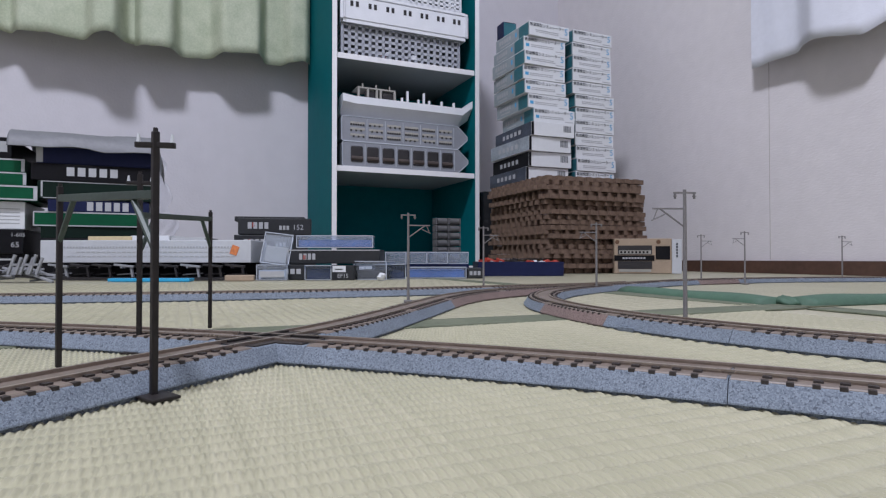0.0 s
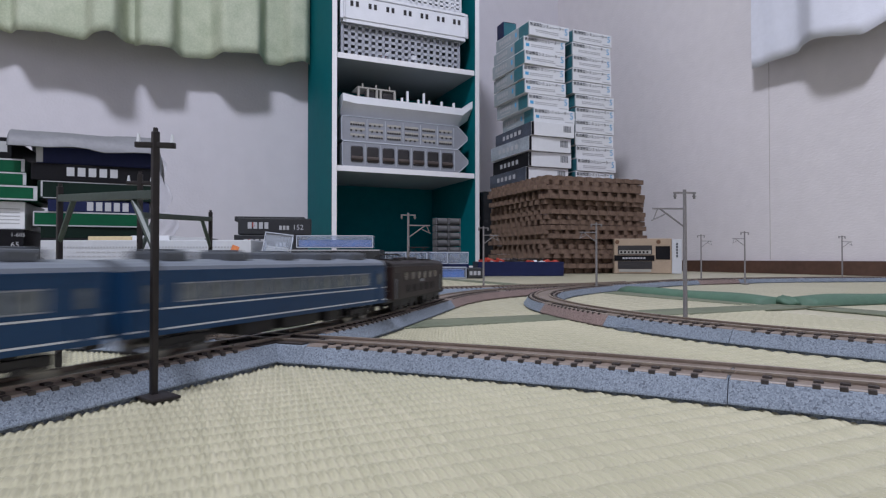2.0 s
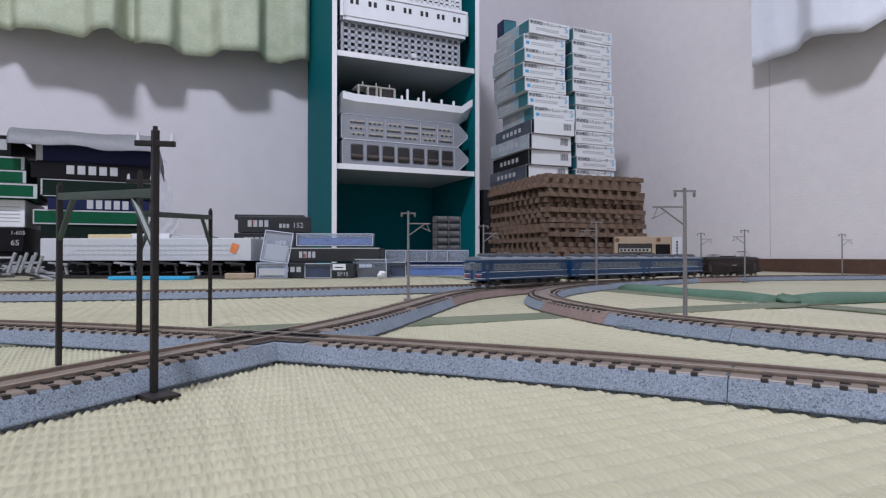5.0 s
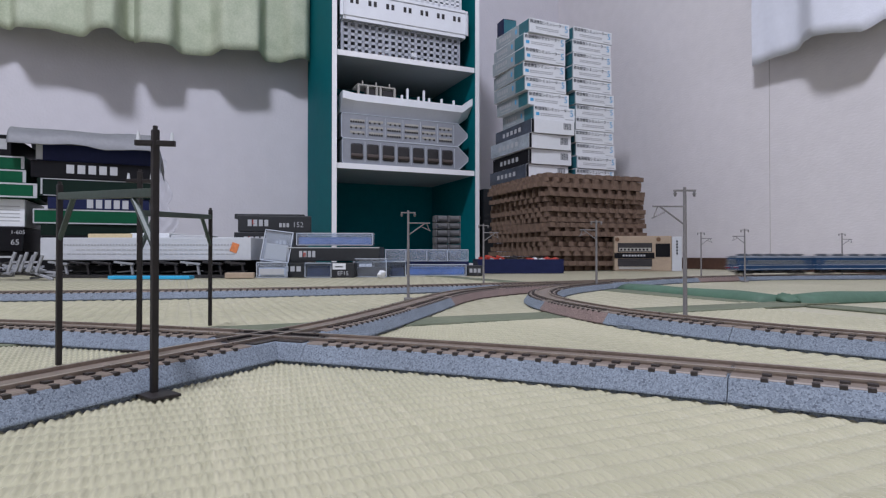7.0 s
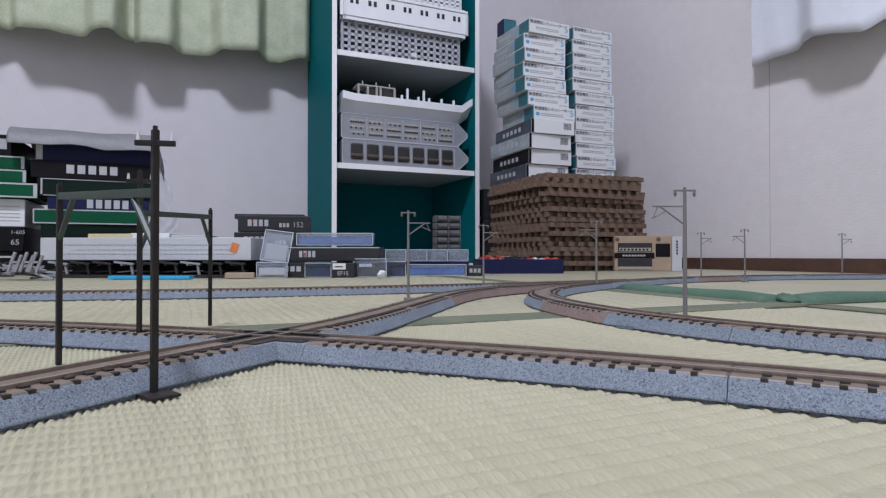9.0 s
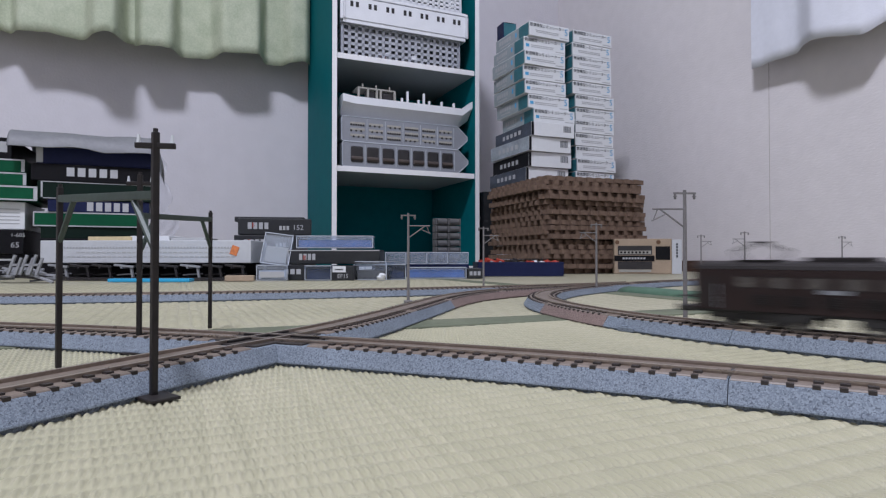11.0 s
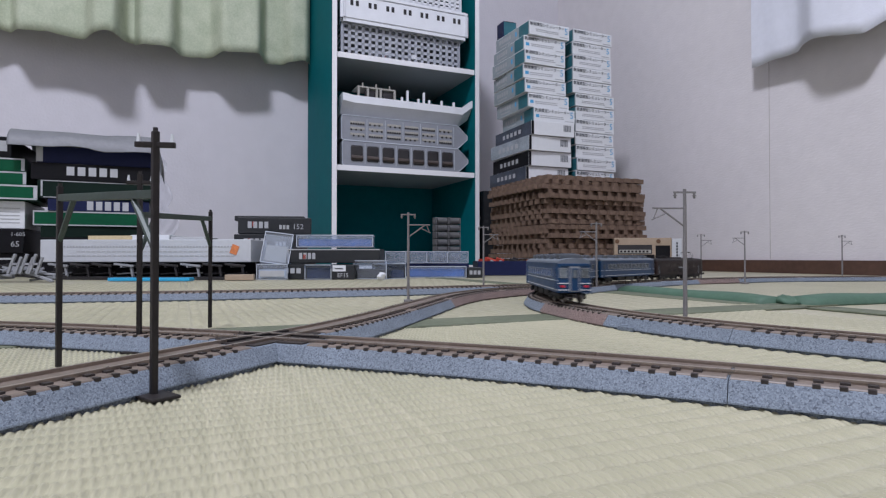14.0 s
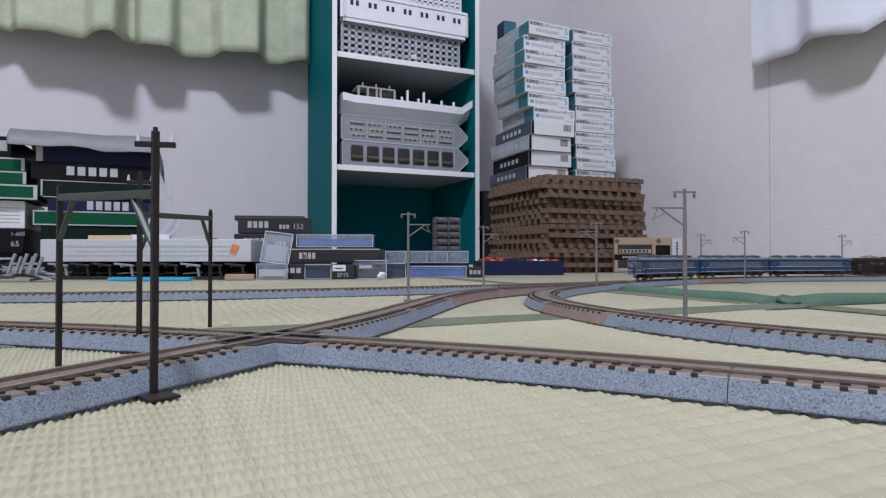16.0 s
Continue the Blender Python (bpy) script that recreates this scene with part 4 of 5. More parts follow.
def clear_case(x, y, z, w, d, h, turn, label, inner=None, fill=0.6, shell=None, prints=(), group="clear plastic cases"):
    """A lidded clear plastic case with something in it."""
    ob = thing("plastic_case", pose(x, y, z, 0, 0, turn), label, "plastic case", group)
    t = 0.0012
    bm = bmesh.new()
    add_box(bm, w, t, h, 0, t / 2, h / 2, 0.0003)
    add_box(bm, w, t, h, 0, d - t / 2, h / 2, 0.0003)
    for q in (-1, 1):
        add_box(bm, t, d - 2 * t - 0.0002, h, q * (w / 2 - t / 2), d / 2, h / 2, 0.0003)
    add_box(bm, w - 2 * t, d - 2 * t, t, 0, d / 2, t / 2)
    part("tray", bm, shell or CLEAR, ob)
    bm = bmesh.new()
    add_box(bm, w + 0.001, d + 0.001, t, 0, d / 2, h + t / 2 + 0.0002, 0.0004)
    add_box(bm, w + 0.002, t * 0.7, h * 0.22, 0, -t * 0.5, h * 0.9, 0.0002)
    part("lid", bm, shell or CLEAR, ob)
    bm = bmesh.new()
    e = 0.0011
    for q in (-1, 1):
        add_box(bm, e, e, h - 0.001, q * (w / 2), -0.0004, h / 2)
        add_box(bm, e, d, e, q * (w / 2 + 0.0002), d / 2, h + 0.0006)
    add_box(bm, w, e, e, 0, -0.0006, h + 0.0006)
    add_box(bm, w - 0.002, e * 0.8, e * 0.8, 0, -0.0006, 0.0006)
    part("rim", bm, RIM, ob, "pale moulded edge")
    if inner:
        bm = bmesh.new()
        add_box(bm, w - 4 * t, d - 4 * t, h * fill, 0, d / 2, h * fill / 2 + t + 0.0003, 0.0012)
        part("liner", bm, inner, ob)
    for pn, pm, u0, u1, v0, v1 in prints:
        box_part(pn, pm, ob, (u1 - u0) * w, 0.0004, (v1 - v0) * h, ((u0 + u1) / 2 - 0.5) * w, -0.0016, (v0 + v1) / 2 * h)
    return ob


SLATE = mat("slate_slipcase", (0.045, 0.056, 0.080), 0.4, var=0.6, scale=30)
SLIPCASE = mat("grey_slipcase", (0.30, 0.34, 0.38), 0.4, var=0.35, scale=30)


# ---------------------------------------------------------------- stacks of software boxes on the foam mats
def software_box(a, b, z, turn, w, h, d, issue=None):
    p = spot(a, b, z)
    ob = thing("software_box", pose(p.x, p.y, z, 0, 0, YAW + turn), "white software box with black title, blue numeral and teal side", "box", "stacked software boxes")
    box_part("body", WHITE_CARD, ob, w, d, h - 0.0008, 0, d / 2, h / 2, 0.0007)
    y = -0.0002
    numeral(ob, "鉄道模型シミュレーター", INK, w * 0.079, -w * 0.060, -0.0006, h * 0.76, label="black printed title")
    numeral(ob, "5", CYAN_INK, h * 0.66, w * 0.42, -0.0006, h * 0.60, label="blue numeral 5")
    bm = bmesh.new()
    rng = random.Random(int(z * 1000))
    for r in (0.42, 0.30):
        x = -w * 0.36 + rng.uniform(0, 0.03) * w
        while x < w * 0.2:
            s = rng.uniform(0.02, 0.06) * w
            add_box(bm, s, 0.0003, h * 0.06, x + s / 2, y, h * r)
            x += s + w * 0.012
    add_box(bm, w * 0.2, 0.0003, h * 0.05, w * 0.36, y, h * 0.16)
    part("small_print", bm, PALE_INK, ob, "rows of small grey print")
    if issue:
        box_part("issue_mark", CYAN_INK, ob, w * 0.08, 0.0003, h * 0.22, -w * 0.42, y, h * 0.38, label="small blue mark")
    # the side that faces the shelf: its shade is painted on as a blue-grey sheet
    x = -w / 2 - 0.0002
    box_part("side_sheet", SHADED_SIDE_CARD, ob, 0.0003, d - 0.003, h - 0.003, x + 0.0001, d / 2, h / 2, label="white printed side, its shade painted blue-grey")
    x -= 0.0003
    box_part("side_picture", TEAL_INK, ob, 0.0004, d * 0.26, h * 0.88, x, d * 0.16, h / 2, label="dark teal picture")
    bm = bmesh.new()
    for i in range(5):
        add_box(bm, 0.0003, d * 0.055, h * 0.3, x, d * (0.56 + 0.075 * i), h * 0.6)
    add_box(bm, 0.0003, d * 0.3, h * 0.08, x, d * 0.7, h * 0.25)
    part("side_print", bm, PALE_INK, ob, "grey side print")
    box_part("side_numeral_print", CYAN_INK, ob, 0.0004, d * 0.04, h * 0.34, x, d * 0.38, h * 0.55)


def book_box(a, b, z, turn, w, h, d, kind):
    """kind: 0 black, 1 slate blue, 2 pale grey side."""
    p = spot(a, b, z)
    side = (BLACK_CARD, SLATE, SLIPCASE)[kind]
    ob = thing("slipcase_box", pose(p.x, p.y, z, 0, 0, YAW + turn), ("black", "slate blue", "pale grey")[kind] + " sided slipcase box with white front and barcode", "box", "slipcase boxes")
    box_part("body", WHITE_CARD, ob, w, d, h - 0.0008, 0, d / 2, h / 2, 0.0009)
    box_part("side_cover", side, ob, 0.0010, d - 0.002, h - 0.002, -w / 2 - 0.0004, d / 2, h / 2)
    box_part("corner_cover", BLACK_CARD, ob, 0.006, 0.0008, h - 0.002, -w / 2 + 0.003, -0.0004, h / 2)
    bm = bmesh.new()
    for i in range(5):
        add_box(bm, 0.0004, d * 0.06, h * 0.3, -w / 2 - 0.0012, d * (0.3 + 0.11 * i), h * 0.5)
    part("side_print", bm, WHITE_INK, ob, "pale side lettering marks")
    bm = bmesh.new()
    for i in range(9):
        add_box(bm, w * (0.006 if i % 2 else 0.012), 0.0004, h * 0.45, w * (0.25 + 0.02 * i), -0.0003, h * 0.6)
    part("barcode", bm, INK, ob, "small black barcode")
    return ob


def software_stacks():
    rng = random.Random(7)
    z = STACK_TOP + 0.001
    for i, h in enumerate((0.0335, 0.0345, 0.0345, 0.0325)):
        book_box(0.404 - 0.004 * (i % 2), 0.556 + 0.006 * i - 0.012, z, rng.uniform(-3, 1), 0.113, h, 0.185, (1, 2, 0, 1)[3 - i])
        z += h
    for i, da in enumerate((-0.020, -0.008, 0.0, 0.004, 0.004, 0.003, -0.006)):
        software_box(0.412 + da, 0.556 + rng.uniform(-0.006, 0.006), z, rng.uniform(-2, 2), 0.110, 0.0324, 0.150, issue=i < 6)
        z += 0.0326
    p = spot(0.447, 0.445, z)
    carton("card_box", p.x, p.y, z, 0.036, 0.034, 0.038, YAW - 3, NAVY_CARD, "small navy card box with teal front lying on software boxes", "box",
           prints=(("front_picture", TEAL_INK, 0.06, 0.97, 0.05, 0.95), ("front_panel", DARK_GREEN, 0.2, 0.8, 0.96, 0.995)))
    z = STACK_TOP + 0.001
    for i in range(12):
        software_box(0.274 + (0.004 if i > 6 else -0.004) + rng.uniform(-0.002, 0.002), 0.548 + rng.uniform(-0.003, 0.003), z, rng.uniform(-0.7, 0.7), 0.112, 0.0304, 0.150)
        z += 0.0306


software_stacks()


# ---------------------------------------------------------------- what stands in the shelf
SHELF_A = (0.468 + 0.857) / 2


def in_shelf(x, y, z, turn=0.0):
    """x along the shelf from its middle, y back from its front edge."""
    return in_room(SHELF_A - x, 0.320 - y, z, turn)


def lattice(bm, w, h, nx, nz, t, bar, face, flare):
    """A plate of bars with square holes, in one of four walls of a basket."""
    for i in range(nx + 1):
        x = -w / 2 + w * i / nx
        face(bm, x, h / 2, bar, h)
    for k in range(nz + 1):
        face(bm, 0, h * k / nz, w, bar)


def plastic_basket(m, w, d, h, nx, nz, material, label, rim=0.006, slots=False):
    ob = thing("storage_basket", m, label, "basket", "baskets in the shelf")
    t = 0.002

    def front(y):
        def f(bm, x, z, sx, sz):
            add_box(bm, sx, t, sz, x, y, z)
        return f

    def side(x0):
        def f(bm, y, z, sy, sz):
            add_box(bm, t, sy, sz, x0, d / 2 + y, z)
        return f
    bar = w / nx * 0.42
    for nm, face, length, n in (("front_wall", front(0.0), w, nx), ("back_wall", front(d), w, nx), ("side_wall", side(-w / 2), d, max(4, int(nx * d / w))), ("side_wall", side(w / 2), d, max(4, int(nx * d / w)))):
        bm = bmesh.new()
        lattice(bm, length, h - rim, n, nz, t, bar, face, 0)
        part(nm, bm, material, ob)
    if slots:
        box_part("front_panel", material, ob, w + 0.002, 0.003, h * 0.86, 0, -0.0018, h * 0.44, 0.0008)
        # the holes are not cut: dark plates paint the shade inside them
        for i in range(7):
            for q in (-1, 1):
                box_part("slot_shade", DARK_PLASTIC, ob, 0.0075, 0.0006, 0.013, w * (-0.42 + 0.14 * i) + q * 0.0068, -0.0035, h * 0.60)
    bm = bmesh.new()
    for y in (-0.001, d + 0.001):
        add_box(bm, w + 0.012, 0.008, rim, 0, y, h - rim / 2, 0.001)
    for x in (-w / 2 - 0.001, w / 2 + 0.001):
        add_box(bm, 0.008, d - 0.006, rim, x, d / 2, h - rim / 2, 0.001)
    part("rim", bm, material, ob)
    box_part("base", material, ob, w - 0.003, d - 0.003, 0.002, 0, d / 2, 0.0012)
    return ob


def oddments(m, w, d, n, seed, cols, label):
    """Loose bits and pieces that lie in a container."""
    rng = random.Random(seed)
    for i in range(n):
        c = rng.choice(cols)
        q = m @ pose(rng.uniform(-w / 2, w / 2), rng.uniform(0, d), rng.uniform(0.004, 0.012), rng.uniform(-25, 25), rng.uniform(-20, 20), rng.uniform(0, 180))
        bm = bmesh.new()
        s = rng.uniform(0.008, 0.020)
        add_box(bm, s * 2.2, s * 0.7, s * 0.6, 0, 0, 0, 0.001)
        add_box(bm, s * 0.9, s * 0.4, s * 0.5, s * 0.3, 0, s * 0.4, 0.0006)
        ob = part("loose_part", bm, c)
        ob.matrix_basis = q
        tagged(ob, label, "model part", "loose model parts")


def parts_case(m, w, d, h, cells, label, dark):
    """A long milky case with a pointed end, divided into cells whose contents show at the front."""
    ob = thing("parts_case", m, label, "plastic case", "clear cases in the shelf")
    pts = [(-w / 2, 0.003), (-w / 2 + 0.004, 0.0), (w / 2 - 0.028, 0.0), (w / 2, h * 0.42), (w / 2, h * 0.58), (w / 2 - 0.028, h), (-w / 2 + 0.004, h), (-w / 2, h - 0.003)]
    n = len(pts)
    for nm, y0, y1 in (("tray", 0.0, d * 0.60), ("lid", d * 0.60 + 0.0005, d)):
        bm = bmesh.new()
        lo = [bm.verts.new((x, y0, z)) for x, z in pts]
        hi = [bm.verts.new((x, y1, z)) for x, z in pts]
        for j in range(n):
            bm.faces.new((lo[j], lo[(j + 1) % n], hi[(j + 1) % n], hi[j]))
        bm.faces.new(lo[::-1])
        bm.faces.new(hi)
        bmesh.ops.recalc_face_normals(bm, faces=bm.faces)
        part(nm, bm, MILKY, ob)
    bm = bmesh.new()
    for j in range(n):
        p0, p1 = Vector((pts[j][0], -0.0004, pts[j][1])), Vector((pts[(j + 1) % n][0], -0.0004, pts[(j + 1) % n][1]))
        add_rod(bm, p0, p1, 0.0011, 6)
    part("rim", bm, RIM, ob, "pale moulded rim")
    s = (w - 0.055) / cells
    for i in range(cells):
        x = -w / 2 + 0.016 + s * (i + 0.5)
        if dark:
            bm = bmesh.new()
            add_box(bm, s * 0.78, 0.004, h * 0.66, x, 0.0010, h * 0.50, 0.0040)
            part("stored_piece", bm, DARK_PLASTIC, ob, "dark moulded piece")
            bm = bmesh.new()
            add_rod(bm, (x - s * 0.36, 0.0002, h * 0.34), (x + s * 0.36, 0.0002, h * 0.34), h * 0.09, 10)
            part("stored_piece", bm, BROWN_PART, ob, "brown round piece")
        else:
            for k in range(3):
                bm = bmesh.new()
                z = h * (0.26 + 0.24 * k)
                add_box(bm, s * 0.78, 0.003, h * 0.10, x, 0.0006, z, 0.0006)
                part("stored_piece", bm, TAN_PART, ob, "small beige moulded piece")
                for j in range(6):
                    if (i * 5 + k * 3 + j * j) % 4:
                        box_part("stored_piece", DARK_PLASTIC, ob, s * 0.085, 0.002, h * 0.06, x + s * (-0.34 + 0.13 * j), -0.0008, z - h * 0.06, label="small dark piece")
        box_part("divider", RIM, ob, 0.0014, 0.003, h * 0.84, x + s / 2, 0.0004, h * 0.5)


BROWN_PART = mat("brown_round_piece", (0.075, 0.058, 0.052), 0.5, var=0.2, scale=60)
TAN_PART = mat("beige_plastic", (0.34, 0.33, 0.30), 0.5, var=0.15, scale=60)


def station_roof():
    """A white model platform roof with posts upwards, lying upside down on the cases."""
    m = in_shelf(0.008, 0.010, 0.3765, 1.5)
    ob = thing("model_roof", m, "white model platform roof lying upside down on clear cases", "model building")
    bm = bmesh.new()
    w, d = 0.350, 0.19
    rows = []
    for x, lift in ((-w / 2, 0.004), (-w / 2 + 0.03, 0.0), (w / 2 - 0.03, 0.0), (w / 2, 0.022)):
        rows.append([bm.verts.new((x, y, z + lift)) for y, z in ((0.0, 0.030), (0.030, 0.002), (d, 0.002), (d, 0.006), (0.02, 0.048), (0.0, 0.048))])
    for r0, r1 in zip(rows, rows[1:]):
        for j in range(6):
            bm.faces.new((r0[j], r0[(j + 1) % 6], r1[(j + 1) % 6], r1[j]))
    bm.faces.new(rows[0])
    bm.faces.new(rows[-1][::-1])
    bmesh.ops.recalc_face_normals(bm, faces=bm.faces)
    part("canopy", bm, WHITE_PLASTIC, ob)
    for x, z in ((-0.02, 0.012), (-0.005, 0.030), (0.025, 0.012), (0.040, 0.030), (0.055, 0.012), (0.09, 0.014), (0.125, 0.014)):
        box_part("post", WHITE_PLASTIC, ob, 0.005, 0.006, z, x, 0.012, 0.048 + z / 2, 0.0006)
    bm = bmesh.new()
    add_box(bm, 0.098, 0.05, 0.004, -0.085, 0.04, 0.075, 0.0008)
    for x in (-0.132, -0.108, -0.085, -0.075, -0.038):
        add_box(bm, 0.005, 0.005, 0.026, x, 0.016, 0.061)
    for x in (-0.12, -0.085, -0.05):
        add_rod(bm, (x, 0.02, 0.076), (x, 0.02, 0.086), 0.002, 8)
    part("kiosk", bm, TAN_PART, ob, "grey model kiosk")
    box_part("kiosk_window", DARK_PLASTIC, ob, 0.036, 0.003, 0.014, -0.096, 0.022, 0.062)
    box_part("kiosk_window", DARK_PLASTIC, ob, 0.036, 0.003, 0.014, -0.050, 0.022, 0.062)


def shelf_contents():
    z2, z1 = 0.5245, 0.2540
    plastic_basket(in_shelf(-0.010, 0.020, z2, 1), 0.312, 0.20, 0.082, 18, 5, GREY_BASKET, "grey plastic basket with square holes, holding small parts")
    oddments(in_shelf(-0.010, 0.03, z2 + 0.004, 1), 0.26, 0.05, 22, 3, (WHITE_PLASTIC, WHITE_PLASTIC, RED_INK, GREY_PLASTIC), "small coloured model part in a basket")
    plastic_basket(in_shelf(-0.004, 0.006, z2 + 0.0835, 1), 0.325, 0.22, 0.062, 8, 3, WHITE_PLASTIC, "white plastic basket with paired slots, stacked on another", slots=True)
    plastic_basket(in_shelf(-0.004, 0.020, z2 + 0.147, 1), 0.310, 0.20, 0.060, 20, 5, WHITE_PLASTIC, "white plastic basket with square holes, topmost of a stack")
    parts_case(in_shelf(0.000, 0.010, z1, 0.5), 0.335, 0.19, 0.0600, 7, "long clear case with seven dark pieces in cells", True)
    parts_case(in_shelf(-0.002, 0.010, z1 + 0.0610, 0.5), 0.335, 0.19, 0.0600, 6, "long clear case with rows of small beige pieces", False)
    station_roof()


shelf_contents()


# ---------------------------------------------------------------- curtains
def curtain(m_of, folds, top, material, label, seed):
    """Hanging cloth. folds: (s along the wall, how far it stands off the wall, height of the hem), fold by fold."""
    F = np.array(folds)
    n = int((F[-1, 0] - F[0, 0]) / 0.004)
    S = np.linspace(F[0, 0], F[-1, 0], n + 1)
    w = np.exp(-0.5 * (np.arange(-5, 6) / 1.6) ** 2)
    w /= w.sum()
    soft = lambda y: np.convolve(np.pad(y, 5, mode="edge"), w, "valid")
    off, hem = soft(np.interp(S, F[:, 0], F[:, 1])), soft(np.interp(S, F[:, 0], F[:, 2]))
    mean = float(off.mean())
    bm = bmesh.new()
    grids = []
    for side in (0, 1):
        grid = []
        for i, s in enumerate(S):
            c = []
            for k in range(17):
                f = (k / 16) ** 1.5
                z = hem[i] + (top - hem[i]) * f
                o = mean + (off[i] - mean) * (1 - 0.35 * f) + 0.010 * f * noise.noise((s * 6, z * 2, seed))
                o += 0.0035 * noise.noise((s * 22, z * 7, seed + 3)) + side * 0.0014
                drop = 0.0030 * noise.noise((s * 40, seed, 1)) * (1 - f)
                c.append(bm.verts.new(m_of(float(s), float(o), float(z + drop))))
            grid.append(c)
        grids.append(grid)
        for g0, g1 in zip(grid, grid[1:]):
            for k in range(16):
                bm.faces.new((g0[k], g1[k], g1[k + 1], g0[k + 1]))
    for i in range(n):
        bm.faces.new((grids[0][i][0], grids[0][i + 1][0], grids[1][i + 1][0], grids[1][i][0]))
    bmesh.ops.recalc_face_normals(bm, faces=bm.faces)
    return tagged(part("curtain", bm, material, smooth=True), label, "curtain", "window curtains")


def rear_hang(s, off, z):
    return spot(s, off, z)


def side_hang(s, off, z):
    return spot(off, s, z)


curtain(rear_hang, [(.862, .060, .562), (.869, .090, .566), (.915, .090, .558), (.935, .060, .554), (.984, .060, .553), (.998, .130, .558),
                    (1.092, .130, .548), (1.115, .070, .545), (1.190, .070, .541), (1.204, .130, .545), (1.279, .130, .540), (1.290, .072, .556)],
        1.95, CURTAIN_GREEN, "pale green cloth curtain with square folds, closed", 3)
curtain(rear_hang, [(1.286, .082, .556), (1.312, .085, .553), (1.318, .172, .542), (1.341, .172, .552), (1.371, .165, .543), (1.388, .112, .539),
                    (1.466, .110, .549), (1.525, .112, .546), (1.545, .055, .551), (1.630, .110, .560), (1.740, .060, .555), (1.840, .120, .560),
                    (1.950, .060, .555), (2.100, .100, .560)],
        1.95, CURTAIN_GREEN, "pale green cloth curtain with square folds, drawn", 8)
curtain(side_hang, [(0.789, 0.034, 0.447), (0.844, 0.038, 0.45), (0.901, 0.041, 0.447), (0.922, 0.056, 0.456), (0.953, 0.078, 0.451), (0.996, 0.078, 0.443),
                    (1.043, 0.066, 0.433), (1.064, 0.04, 0.452), (1.105, 0.036, 0.461), (1.173, 0.066, 0.451), (1.285, 0.036, 0.456), (1.37, 0.073, 0.452),
                    (1.504, 0.04, 0.457), (1.61, 0.073, 0.452), (1.744, 0.04, 0.457), (1.873, 0.066, 0.456), (2.084, 0.04, 0.457)],
        1.95, CURTAIN_WHITE, "white lace curtain with uneven hem", 21)


